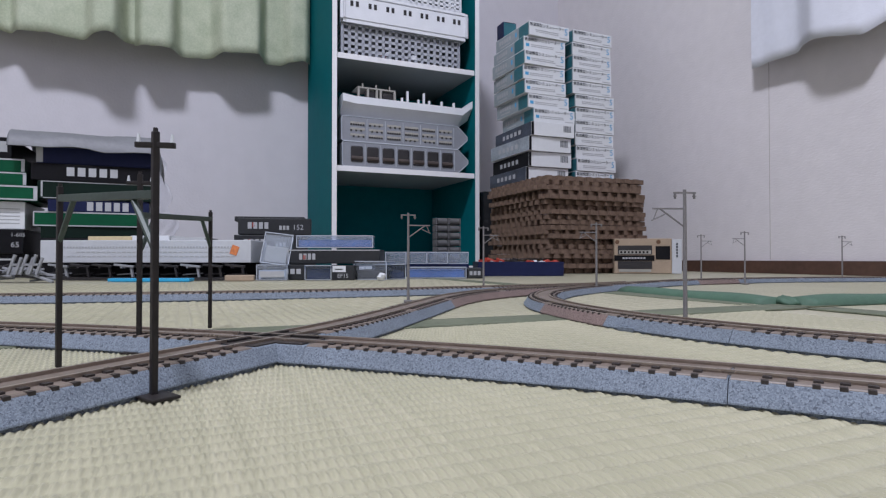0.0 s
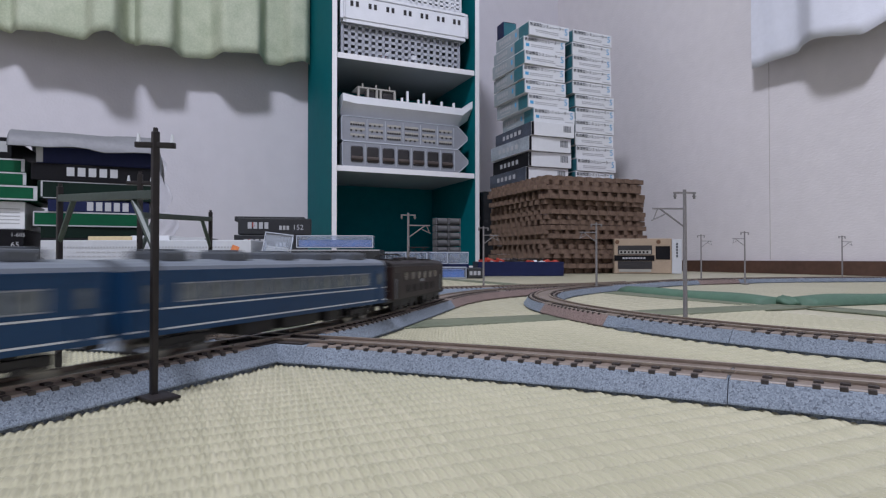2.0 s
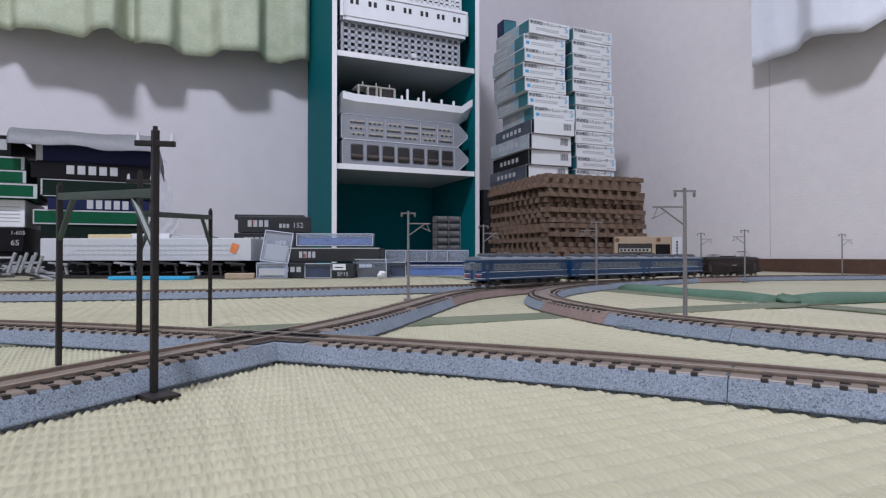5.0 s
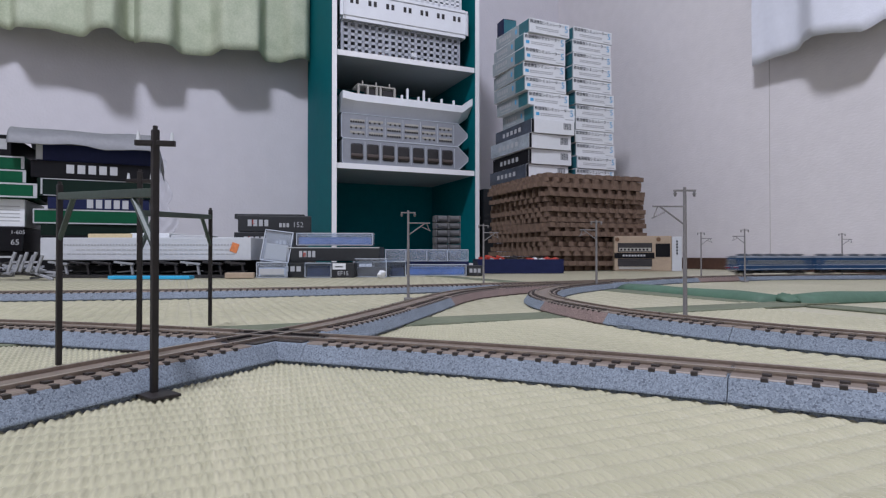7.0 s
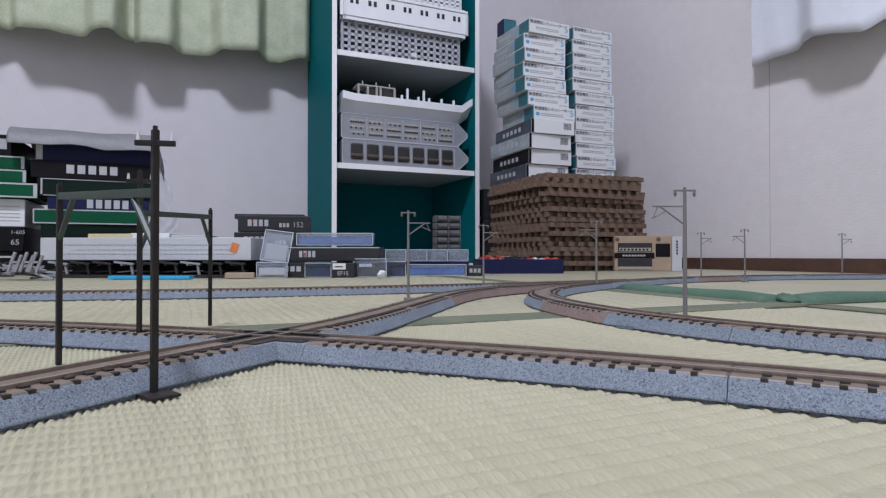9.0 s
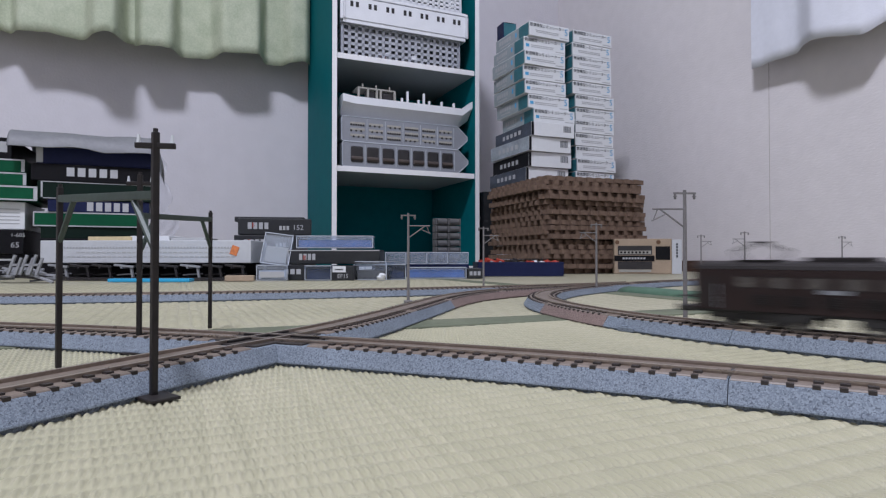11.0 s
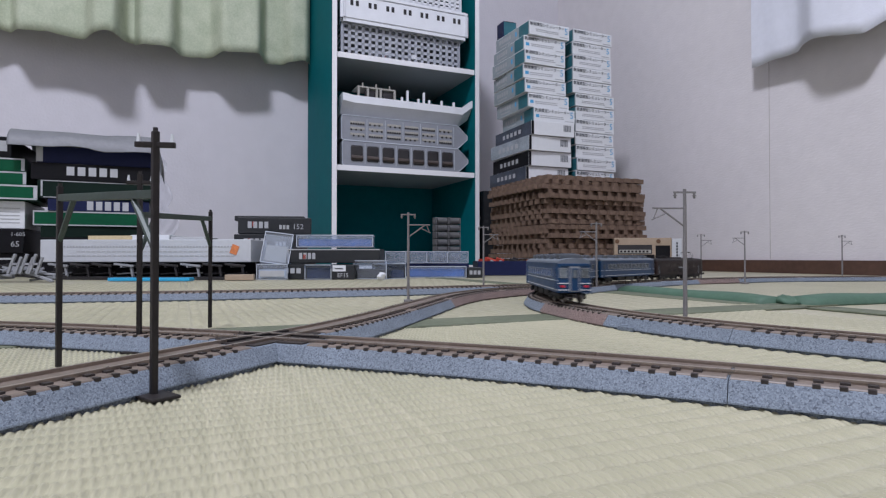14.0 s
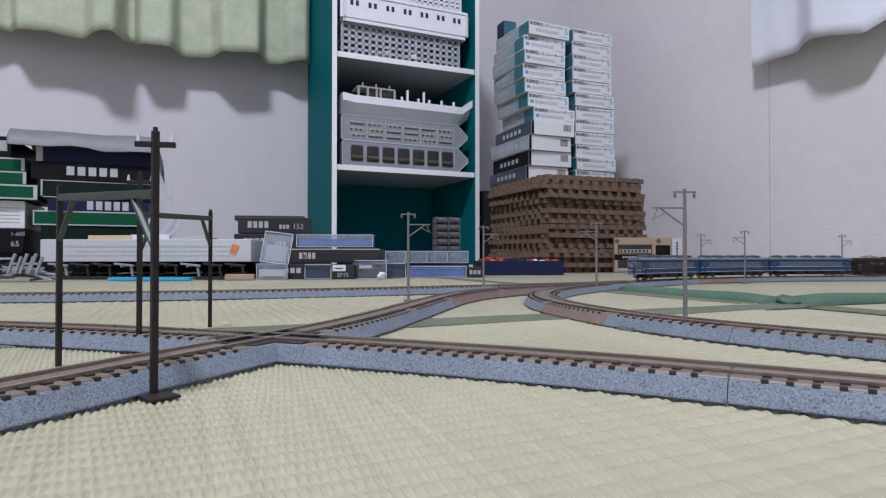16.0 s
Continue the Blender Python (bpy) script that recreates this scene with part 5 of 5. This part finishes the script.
# ---------------------------------------------------------------- boxes piled at the foot of the rear wall
def left_pile():
    g = "piled model boxes"
    d = 1.06
    x = -0.618
    t, k = YAW, 0.87
    c = lambda z, h, w, m, lab, pr=(), dx=0.0, lid=None, dd=0.0: carton("model_box", x + dx, d + dd, z, w * k, 0.16, h, t + dx * 150, m, lab, "model box", g, pr, lid=lid)
    z = 0.0
    c(0.0, 0.0675, 0.195, BLACK_CARD, "black card model box at the foot of a pile", dx=0.004)
    c(0.0675, 0.02, 0.19, DARK_GREEN, "dark green card model box in a pile", dx=0.003)
    c(0.0875, 0.026, 0.193, GREEN_CARD, "bright green card box with white border", (("border", WHITE_INK, 0.0, 1.0, 0.90, 0.99), ("border", WHITE_INK, 0.0, 1.0, 0.02, 0.10), ("border", WHITE_INK, 0.0, 0.012, 0.11, 0.89), ("border", WHITE_INK, 0.985, 0.999, 0.11, 0.89)), dx=-0.005, dd=-0.006)
    c(0.1135, 0.021, 0.18, NAVY_CARD, "navy card model box with white maker's mark", bars(0.36, 0.80, 0.12, 0.85, 5), dx=0.010)
    c(0.135, 0.031, 0.203, DARK_GREEN, "dark green card box with white border line", (("border", WHITE_INK, 0.03, 0.99, 0.94, 0.985), ("border", WHITE_INK, 0.03, 0.045, 0.1, 0.93), ("border", WHITE_INK, 0.05, 0.5, 0.03, 0.07)), dx=0.006, dd=-0.004)
    c(0.1665, 0.029, 0.212, BLACK_CARD, "black card model box with white maker's mark", bars(0.27, 0.72, 0.30, 0.82, 5), dx=0.002, dd=-0.008)
    c(0.1965, 0.029, 0.205, NAVY_CARD, "navy blue card model box with pale end", (("end_label", GREY_CARD, 0.0, 0.055, 0.05, 0.95),), dx=0.002)
    # the bag on top
    ob = thing("plastic_bag", pose(-0.6201, 1.045, 0.2255, 0, 0, YAW), "cloudy grey plastic bag lying over piled boxes", "plastic bag")
    bm = bmesh.new()
    bmesh.ops.create_grid(bm, x_segments=60, y_segments=30, size=0.5, matrix=Matrix.Translation((0, 0.085, 0)) @ Matrix.Diagonal((0.232, 0.20, 1, 1)))
    for v in bm.verts:
        x0, y0 = v.co.x, v.co.y
        end = max(0.0, (x0 - 0.098) / 0.018)
        crease = 0.5 * noise.noise((x0 * 14, y0 * 30, 2)) + 0.3 * abs(noise.noise((x0 * 35 + y0 * 60, y0 * 12, 7)))
        v.co.z = 0.029 * max(0.0, 1 - abs((y0 - 0.085) / 0.1005) ** 6) + 0.006 * crease - 0.040 * end * end
        v.co.y += 0.004 * noise.noise((x0 * 20, v.co.z * 60, 3))
        if y0 < -0.01:
            v.co.z -= 0.006 + 0.004 * noise.noise((x0 * 18, 1, 4))
    geom = bmesh.ops.extrude_face_region(bm, geom=list(bm.faces))["geom"]
    for v in (e for e in geom if isinstance(e, bmesh.types.BMVert)):
        v.co.z -= 0.0012
    bmesh.ops.recalc_face_normals(bm, faces=bm.faces)
    part("film", bm, BAG, ob, smooth=True)
    # its loose side hangs down past the boxes
    bm = bmesh.new()
    bmesh.ops.create_grid(bm, x_segments=24, y_segments=50, size=0.5)
    for v in bm.verts:
        a, f = v.co.x + 0.5, v.co.y + 0.5
        wide = 0.010 + 0.030 * abs(noise.noise((f * 3.1, 4, 1))) + 0.028 * (1 - f) ** 2
        fold = noise.noise((a * 5, f * 9, 3))
        v.co = Vector((0.100 + wide * a + 0.006 * noise.noise((f * 7, 2, 5)), 0.012 + 0.010 * a + 0.009 * fold, -0.150 + 0.160 * f + 0.004 * fold))
    part("hanging_film", bm, HAZE, ob, "thin clear crumpled film", smooth=True)
    # boxes beside them
    d, k = 0.99, 0.81
    x = -0.7771
    w = 0.1775
    c(0.0, 0.04, w, BLACK_CARD, "black card box with pale number lettering", (("label_strip", GREY_CARD, 0.70, 0.90, 0.72, 0.80),), dx=-0.002)
    top = c(0.04, 0.0411, w, BLACK_CARD, "black card box with pale number lettering", dx=0.0, dd=-0.004)
    numeral(top, "65", WHITE_INK, 0.013, 0.060, -0.0006, 0.0149)
    numeral(top, "1-605", WHITE_INK, 0.009, 0.064, -0.0006, 0.0318)
    c(0.0816, 0.0467, w - 0.002, WHITE_CARD, "white card box with lines of faint print", [("print_bar", PALE_INK, 0.70, 0.95, 0.2 + 0.13 * i, 0.23 + 0.13 * i) for i in range(5)], dx=0.0)
    c(0.1297, 0.0252, w + 0.028, GREEN_CARD, "bright green card box with white edge", (("border", WHITE_INK, 0.0, 0.999, 0.88, 0.99), ("border", WHITE_INK, 0.0, 0.999, 0.02, 0.12), ("border", WHITE_INK, 0.965, 0.999, 0.13, 0.87)), dx=0.013, dd=-0.01)
    c(0.1558, 0.0224, w, GREEN_CARD, "bright green card box with white edge", (("border", WHITE_INK, 0.0, 0.999, 0.88, 0.99), ("border", WHITE_INK, 0.965, 0.999, 0.05, 0.87)), dx=0.001)
    c(0.1787, 0.0224, w - 0.004, GREEN_CARD, "bright green card box with white edge", (("border", WHITE_INK, 0.0, 0.999, 0.88, 0.99), ("border", WHITE_INK, 0.965, 0.999, 0.05, 0.87)), dx=0.0)
    c(0.2016, 0.0355, w - 0.025, BLACK_CARD, "black card box with small grey panel", (("panel", PALE_INK, 0.80, 0.95, 0.3, 0.8),), dx=-0.012)


DULL_WHITE = mat("dull_white_card", (0.50, 0.52, 0.55), 0.5, var=0.06, scale=15)


def white_set_box():
    d = 0.90
    ob = carton("long_box", -0.4483, d, 0.0258, 0.3226, 0.075, 0.034, -2, DULL_WHITE, "long white card box with print lines and orange picture", "box",
                prints=bars(0.11, 0.93, 0.65, 0.715, 56, PALE_INK, 0.45) + bars(0.17, 0.90, 0.45, 0.49, 30, GREY_CARD, 0.3) + bars(0.10, 0.93, 0.26, 0.30, 34, GREY_CARD, 0.3))
    box_part("picture", ORANGE_INK, ob, 0.011, 0.0005, 0.014, 0.1367, -0.0004, 0.0187, label="orange printed picture", lean=20)
    # the tray of dark girders below it
    tray = thing("girder_tray", pose(-0.4408, 0.885, 0, 0, 0, -2), "row of dark plastic girders in a low tray", "model parts")
    w = 0.3006
    box_part("tray_floor", DARK_PLASTIC, tray, w, 0.09, 0.004, 0, 0.045, 0.002)
    box_part("back_strip", BLACK_CARD, tray, w, 0.004, 0.023, 0, 0.088, 0.0155)
    for i in range(9):
        x = -w / 2 + w * (i + 0.5) / 9
        bm = bmesh.new()
        add_box(bm, 0.030, 0.004, 0.003, x, 0.004, 0.0215, 0.0004, lean=6)
        add_box(bm, 0.003, 0.004, 0.018, x + 0.011, 0.006, 0.013, 0.0004, lean=-10)
        add_box(bm, 0.030, 0.003, 0.002, x, 0.012, 0.009, 0.0004, lean=-4)
        add_box(bm, 0.003, 0.05, 0.003, x - 0.008, 0.035, 0.019, 0.0004)
        part("girder", bm, DARK_PLASTIC if i % 3 else GREY_PLASTIC, tray)
    strip = thing("blue_strip", pose(-0.4089, 0.84, 0, 0, 0, 1), "flat bright blue plastic strip on the tatami", "plastic strip")
    bm = bmesh.new()
    add_box(bm, 0.1125, 0.018, 0.0045, 0, 0, 0.0022, 0.0008)
    part("strip", bm, SKY_BLUE, strip)
    wood = thing("wooden_scrap", pose(-0.2947, 0.87, 0, 0, 0, 12), "small reddish wooden block on the tatami", "wood block")
    bm = bmesh.new()
    add_box(bm, 0.040, 0.02, 0.008, 0, 0, 0.004, 0.001)
    part("block", bm, KRAFT, wood)
    # papers on top of the pile behind
    for x0, w0, h0, m, lab in ((-0.532, 0.072, 0.007, TAN, "tan paper envelope lying on boxes"), (-0.468, 0.063, 0.008, WHITE_CARD, "thin white booklet lying on boxes"), (-0.407, 0.054, 0.005, GREY_CARD, "cloudy bag of parts lying on boxes")):
        ob = thing("paper", pose(x0, 0.955, 0.0606, 0, 0, x0 * 40 + 18), lab, "paper", "papers on boxes")
        bm = bmesh.new()
        add_box(bm, w0, 0.06, h0, 0, 0.03, h0 / 2, 0.001)
        part("sheet", bm, m, ob)
    back = carton("model_box", -0.4882, 0.985, 0, 0.3051, 0.05, 0.0593, 0, BLACK_CARD, "low black card box behind a white box", "model box", "piled model boxes")
    # grey girders thrown together
    rng = random.Random(12)
    heap = thing("girder_heap", pose(-0.5615, 0.80, 0, 0, 0, 0), "heap of grey plastic bridge girders on the tatami", "model parts")
    for i in range(16):
        bm = bmesh.new()
        x, y, z = rng.uniform(-0.052, 0.030), rng.uniform(-0.004, 0.03), rng.uniform(0.003, 0.018)
        l = rng.uniform(0.025, 0.05)
        add_box(bm, l, 0.004, 0.003, x, y, z, 0.0005, turn=rng.uniform(-30, 30), lean=rng.uniform(-18, 18))
        add_box(bm, l * 0.9, 0.003, 0.003, x, y + 0.004, z + 0.004, 0.0005, turn=rng.uniform(-30, 30), lean=rng.uniform(-14, 14))
        part("girder", bm, GREY_PLASTIC if i % 3 else DARK_PLASTIC, heap)
    for i, x in enumerate((-0.012, 0.004, 0.016)):
        bm = bmesh.new()
        add_box(bm, 0.0035, 0.003, 0.028, x, -0.004, 0.024, 0.0005, lean=20)
        add_box(bm, 0.0035, 0.003, 0.024, x + 0.009, -0.004, 0.022, 0.0005, lean=20)
        add_box(bm, 0.010, 0.003, 0.003, x + 0.005, -0.004, 0.024, 0.0005)
        part("girder", bm, GREY_PLASTIC, heap)


CASE_BLACK = mat("dull_black_case", (0.021, 0.023, 0.026), 0.42, var=0.25, scale=40, spec=0.4)


def model_cases():
    g = "loco model boxes"
    logo = bars(0.12, 0.42, 0.35, 0.75, 4)
    red = [("logo_mark", RED_INK, 0.195, 0.225, 0.45, 0.75)]
    for z, dx in ((0.0445, 0.0), (0.0745, 0.005)):
        ob = carton("model_box", -0.304 + dx, 1.06 + dx, z, 0.126, 0.06, 0.029, 12, CASE_BLACK,
               "black card model box with pale maker's mark", "model box", g, logo + red + bars(0.55, 0.70, 0.30, 0.55, 3, GREY_CARD))
        if dx:
            numeral(ob, "152", WHITE_INK, 0.013, 0.040, -0.0008, 0.013)
    ob = carton("model_box", -0.3124, 1.078, 0.0984, 0.1217, 0.05, 0.0091, 9, CASE_BLACK, "black card model box, topmost of a pile", "model box", g)
    # added block: darkens the gap beside the shelf where shadow falls
    carton("card_box", 0.1268, 1.60, 0, 0.0392, 0.12, 0.2104, YAW, CASE_BLACK, "added dark block in place of the shadow between shelf and mats", "box")
    carton("model_box", -0.317, 1.07, 0, 0.1514, 0.06, 0.0446, -3, CASE_BLACK, "black card model box under others", "model box", g)
    # leaning clear case
    ob = clear_case(-0.2527, 0.885, 0, 0.0437, 0.05, 0.022, 8, "clear plastic case with white liner, leaning open", WHITE_PLASTIC, 0.6, CLOUDY, prints=[("label", GREY_CARD, 0.1, 0.9, 0.2, 0.6)])
    lean = thing("plastic_case", pose(-0.2530, 0.897, 0.0236, -20, 7, 8), "cloudy plastic case leaning against the boxes behind", "plastic case", "clear plastic cases")
    bm = bmesh.new()
    add_box(bm, 0.042, 0.0012, 0.050, 0, 0.0006, 0.025, 0.0004)
    add_box(bm, 0.042, 0.0012, 0.050, 0, 0.0130, 0.025, 0.0004)
    for q in (-1, 1):
        add_box(bm, 0.0012, 0.0110, 0.050, q * 0.0204, 0.0068, 0.025, 0.0003)
    part("tray", bm, CLOUDY, lean)
    bm = bmesh.new()
    for q in (-1, 1):
        add_box(bm, 0.0011, 0.0011, 0.050, q * 0.0206, -0.0004, 0.025)
        add_box(bm, 0.0422, 0.0011, 0.0011, 0, -0.0004, 0.025 + q * 0.0245)
    part("rim", bm, RIM, lean, "pale moulded edge")
    bm = bmesh.new()
    add_box(bm, 0.032, 0.0070, 0.026, 0, 0.0068, 0.017, 0.001)
    part("liner", bm, TAN_PART, lean, "beige paper liner")
    # bottom row
    carton("model_box", -0.2233, 0.90, 0, 0.0374, 0.05, 0.0221, -4, CASE_BLACK, "dark grey model case with pale marks", "model box", g, bars(0.05, 0.8, 0.4, 0.75, 3, WHITE_INK))
    clear_case(-0.1856, 0.89, 0, 0.0386, 0.05, 0.021, 0, "smoky blue plastic model case", BLUE_SLEEVE, 0.7, SMOKE)
    ob = carton("model_box", -0.1478, 0.885, 0, 0.0342, 0.05, 0.0217, 0, CASE_BLACK, "dark model case with white price label", "model box", g, [("price_label", WHITE_CARD, 0.05, 0.62, 0.56, 0.98), ("print_bar", PALE_INK, 0.15, 0.5, 0.7, 0.78)])
    numeral(ob, "EF15", WHITE_INK, 0.0085, 0, -0.0006, 0.0062)
    clear_case(-0.1095, 0.90, 0, 0.0509, 0.05, 0.0272, -12, "clear plastic case with grey parts", CASE_BLACK, 0.5, CLEAR)
    clear_case(-0.0816, 0.92, 0, 0.0486, 0.05, 0.0226, 10, "clear plastic case with dark blue liner", BLUE_SLEEVE, 0.5, SMOKE)
    lump = thing("crumpled_paper", pose(-0.0884, 0.86, 0, 0, 0, 25), "small crumpled white paper on the tatami", "paper")
    bm = bmesh.new()
    bmesh.ops.create_icosphere(bm, subdivisions=2, radius=0.0065, matrix=pose(0, 0, 0.005))
    for v in bm.verts:
        v.co += Vector(v.co).normalized() * 0.005 * noise.noise(v.co * 160)
        v.co.z = max(0.0, v.co.z)
    part("sheet", bm, WHITE_CARD, lump)
    # upper row
    carton("model_box", -0.1656, 0.905, 0.0243, 0.14, 0.055, 0.0213, -2, CASE_BLACK, "long dark model case with pale mark and red triangle", "model box", g,
           bars(0.12, 0.31, 0.28, 0.72, 4, WHITE_INK) + [("logo_mark", RED_INK, 0.17, 0.20, 0.3, 0.6), ("rim_line", GREY_CARD, 0.0, 1.0, 0.92, 0.99), ("rim_line", GREY_CARD, 0.0, 0.012, 0.02, 0.9)])
    clear_case(-0.1648, 0.912, 0.0481, 0.115, 0.045, 0.018, 3, "clear plastic case with blue foam liner, topmost of a pile", BLUE_SLEEVE, 0.62, CLOUDY)
    # trays towards the shelf
    for i in range(4):
        clear_case(-0.0824 + 0.0363 * i, 1.04 + 0.004 * i, 0.0227, 0.0353, 0.06, 0.0196, 0, "low open clear plastic tray", None, 0.4, CLOUDY)
    carton("model_box", -0.0287, 1.05, 0, 0.1486, 0.06, 0.022, 0, NAVY_CARD, "low navy card box under clear trays", "model box", g)
    clear_case(-0.0101, 0.97, 0, 0.0952, 0.05, 0.0174, 2, "clear plastic case with bright blue liner", BLUE_SLEEVE, 0.7, CLEAR)
    ob = carton("model_box", 0.0522, 0.975, 0, 0.0247, 0.05, 0.0165, 3, CASE_BLACK, "small dark model case with pale print", "model box", g, bars(0.1, 0.9, 0.3, 0.7, 3, PALE_INK))


PIER_GREY = mat("grey_pier_plastic", (0.085, 0.085, 0.088), 0.5, var=0.2, scale=50)


def pier_chain():
    """Grey bridge piers nested into a row."""
    ob = thing("pier_chain", pose(0.0110, 1.12, 0.0219, 0, 0, 20), "stack of grey plastic bridge piers nested together", "model parts")
    w = 0.0480
    for i in range(6):
        z = 0.006 + i * 0.0135
        bm = bmesh.new()
        add_box(bm, w * 0.92, 0.026, 0.0118, 0, 0.017, z + 0.0058, 0.002)
        for q in (-1, 1):
            add_rod(bm, (q * w * 0.25 - 0.009, 0.006, z + 0.0062), (q * w * 0.25 + 0.009, 0.006, z + 0.0062), 0.0060, 12)
            add_box(bm, 0.003, 0.020, 0.0122, q * w * 0.49, 0.012, z + 0.0062, 0.001)
        add_box(bm, 0.004, 0.016, 0.0122, 0, 0.008, z + 0.0062, 0.001)
        part("pier", bm, PIER_GREY, ob)
    box_part("pier_base", DARK_PLASTIC, ob, w * 0.9, 0.028, 0.005, 0, 0.015, 0.0027)
    under = carton("model_box", 0.0085, 1.118, 0, 0.075, 0.05, 0.0215, 20, DARK_PLASTIC, "low dark box under grey piers", "model box", "loco model boxes")


def navy_tray():
    d = 1.10
    ob = thing("card_tray", pose(0.1432, d, 0, 0, 0, 3), "shallow navy card tray of loose red and grey parts", "tray")
    w, h, dp = 0.1588, 0.0259, 0.09
    box_part("front_wall", NAVY_CARD, ob, w, 0.002, h, 0, 0, h / 2, 0.0004)
    box_part("back_wall", NAVY_CARD, ob, w, 0.002, h, 0, dp, h / 2, 0.0004)
    for q in (-1, 1):
        box_part("side_wall", NAVY_CARD, ob, 0.002, dp - 0.002, h, q * (w / 2 - 0.001), dp / 2, h / 2, 0.0004)
    box_part("floor_panel", NAVY_CARD, ob, w - 0.004, dp - 0.003, 0.002, 0, dp / 2, 0.0015)
    oddments(pose(0.1463, d + 0.02, h - 0.014, 0, 0, 3), w * 0.8, 0.05, 16, 9, (RED_INK, GREY_PLASTIC, DARK_PLASTIC, RED_INK, WHITE_PLASTIC), "small red or grey model part in a tray")


def picture_box():
    d = 1.27
    ob = thing("picture_box", pose(0.4241, d, 0, 0, 0, -8), "brown and beige printed model box with dark windows", "model box")
    w, h, dp = 0.1174, 0.0743, 0.10
    box_part("body", KRAFT, ob, w, dp, h, 0, dp / 2, h / 2, 0.001)
    box_part("end_panel", DULL_WHITE, ob, 0.020, dp, h - 0.002, w / 2 + 0.0105, dp / 2, h / 2 - 0.001, 0.0006, "white end panel")
    y = -0.0004
    for m, u0, u1, v0, v1 in ((DARK_PLASTIC, 0.06, 0.66, 0.54, 0.80), (TAN_PART, 0.08, 0.64, 0.56, 0.66), (BLACK_CARD, 0.0, 0.70, 0.36, 0.52), (DARK_PLASTIC, 0.06, 0.66, 0.13, 0.35),
                              (TAN_PART, 0.08, 0.64, 0.05, 0.12), (BLACK_CARD, 0.72, 0.97, 0.40, 0.78)):
        box_part("print_panel", m, ob, (u1 - u0) * w, 0.0005 + 0.0002 * u1, (v1 - v0) * h, ((u0 + u1) / 2 - 0.5) * w, y - (0.0006 if m is TAN_PART else 0), (v0 + v1) / 2 * h)
    for i in range(8):
        box_part("print_bar", WHITE_INK, ob, w * 0.035, 0.0005, h * 0.05, w * (-0.34 + 0.052 * i), y - 0.0007, h * 0.44)
        box_part("printed_window", BLACK_CARD, ob, w * 0.035, 0.0005, h * 0.055, w * (-0.38 + 0.065 * i), y - 0.0012, h * 0.61)
    for u in (0.05, 0.77):
        bm = bmesh.new()
        add_rod(bm, (w * (u - 0.5), y, h * 0.90), (w * (u - 0.5), y - 0.0006, h * 0.90), 0.0045, 16)
        part("round_mark", bm, mat("brown_ink", (0.12, 0.06, 0.03), 0.5), ob)
    for i in range(5):
        box_part("print_bar", INK, ob, 0.003, 0.0006, h * 0.06, w / 2 + 0.0105, y - 0.0004, h * (0.50 + 0.085 * i))


left_pile()
white_set_box()
model_cases()
pier_chain()
navy_tray()
picture_box()

# a seam in the wallpaper: its shadow line is painted as a thin dark strip
bm = bmesh.new()
add_box(bm, 0.0008, 0.0011, 1.6)
seam = structure("trim_wallpaper_seam", bm, mat("seam_shadow_line", (0.42, 0.39, 0.38), 0.9), "thin wallpaper seam, its shadow line painted dark")
q = spot(0.0002, 0.803, 0.83)
seam.matrix_basis = pose(q.x, q.y, q.z, 0, 0, YAW)

lay_track()

motions()
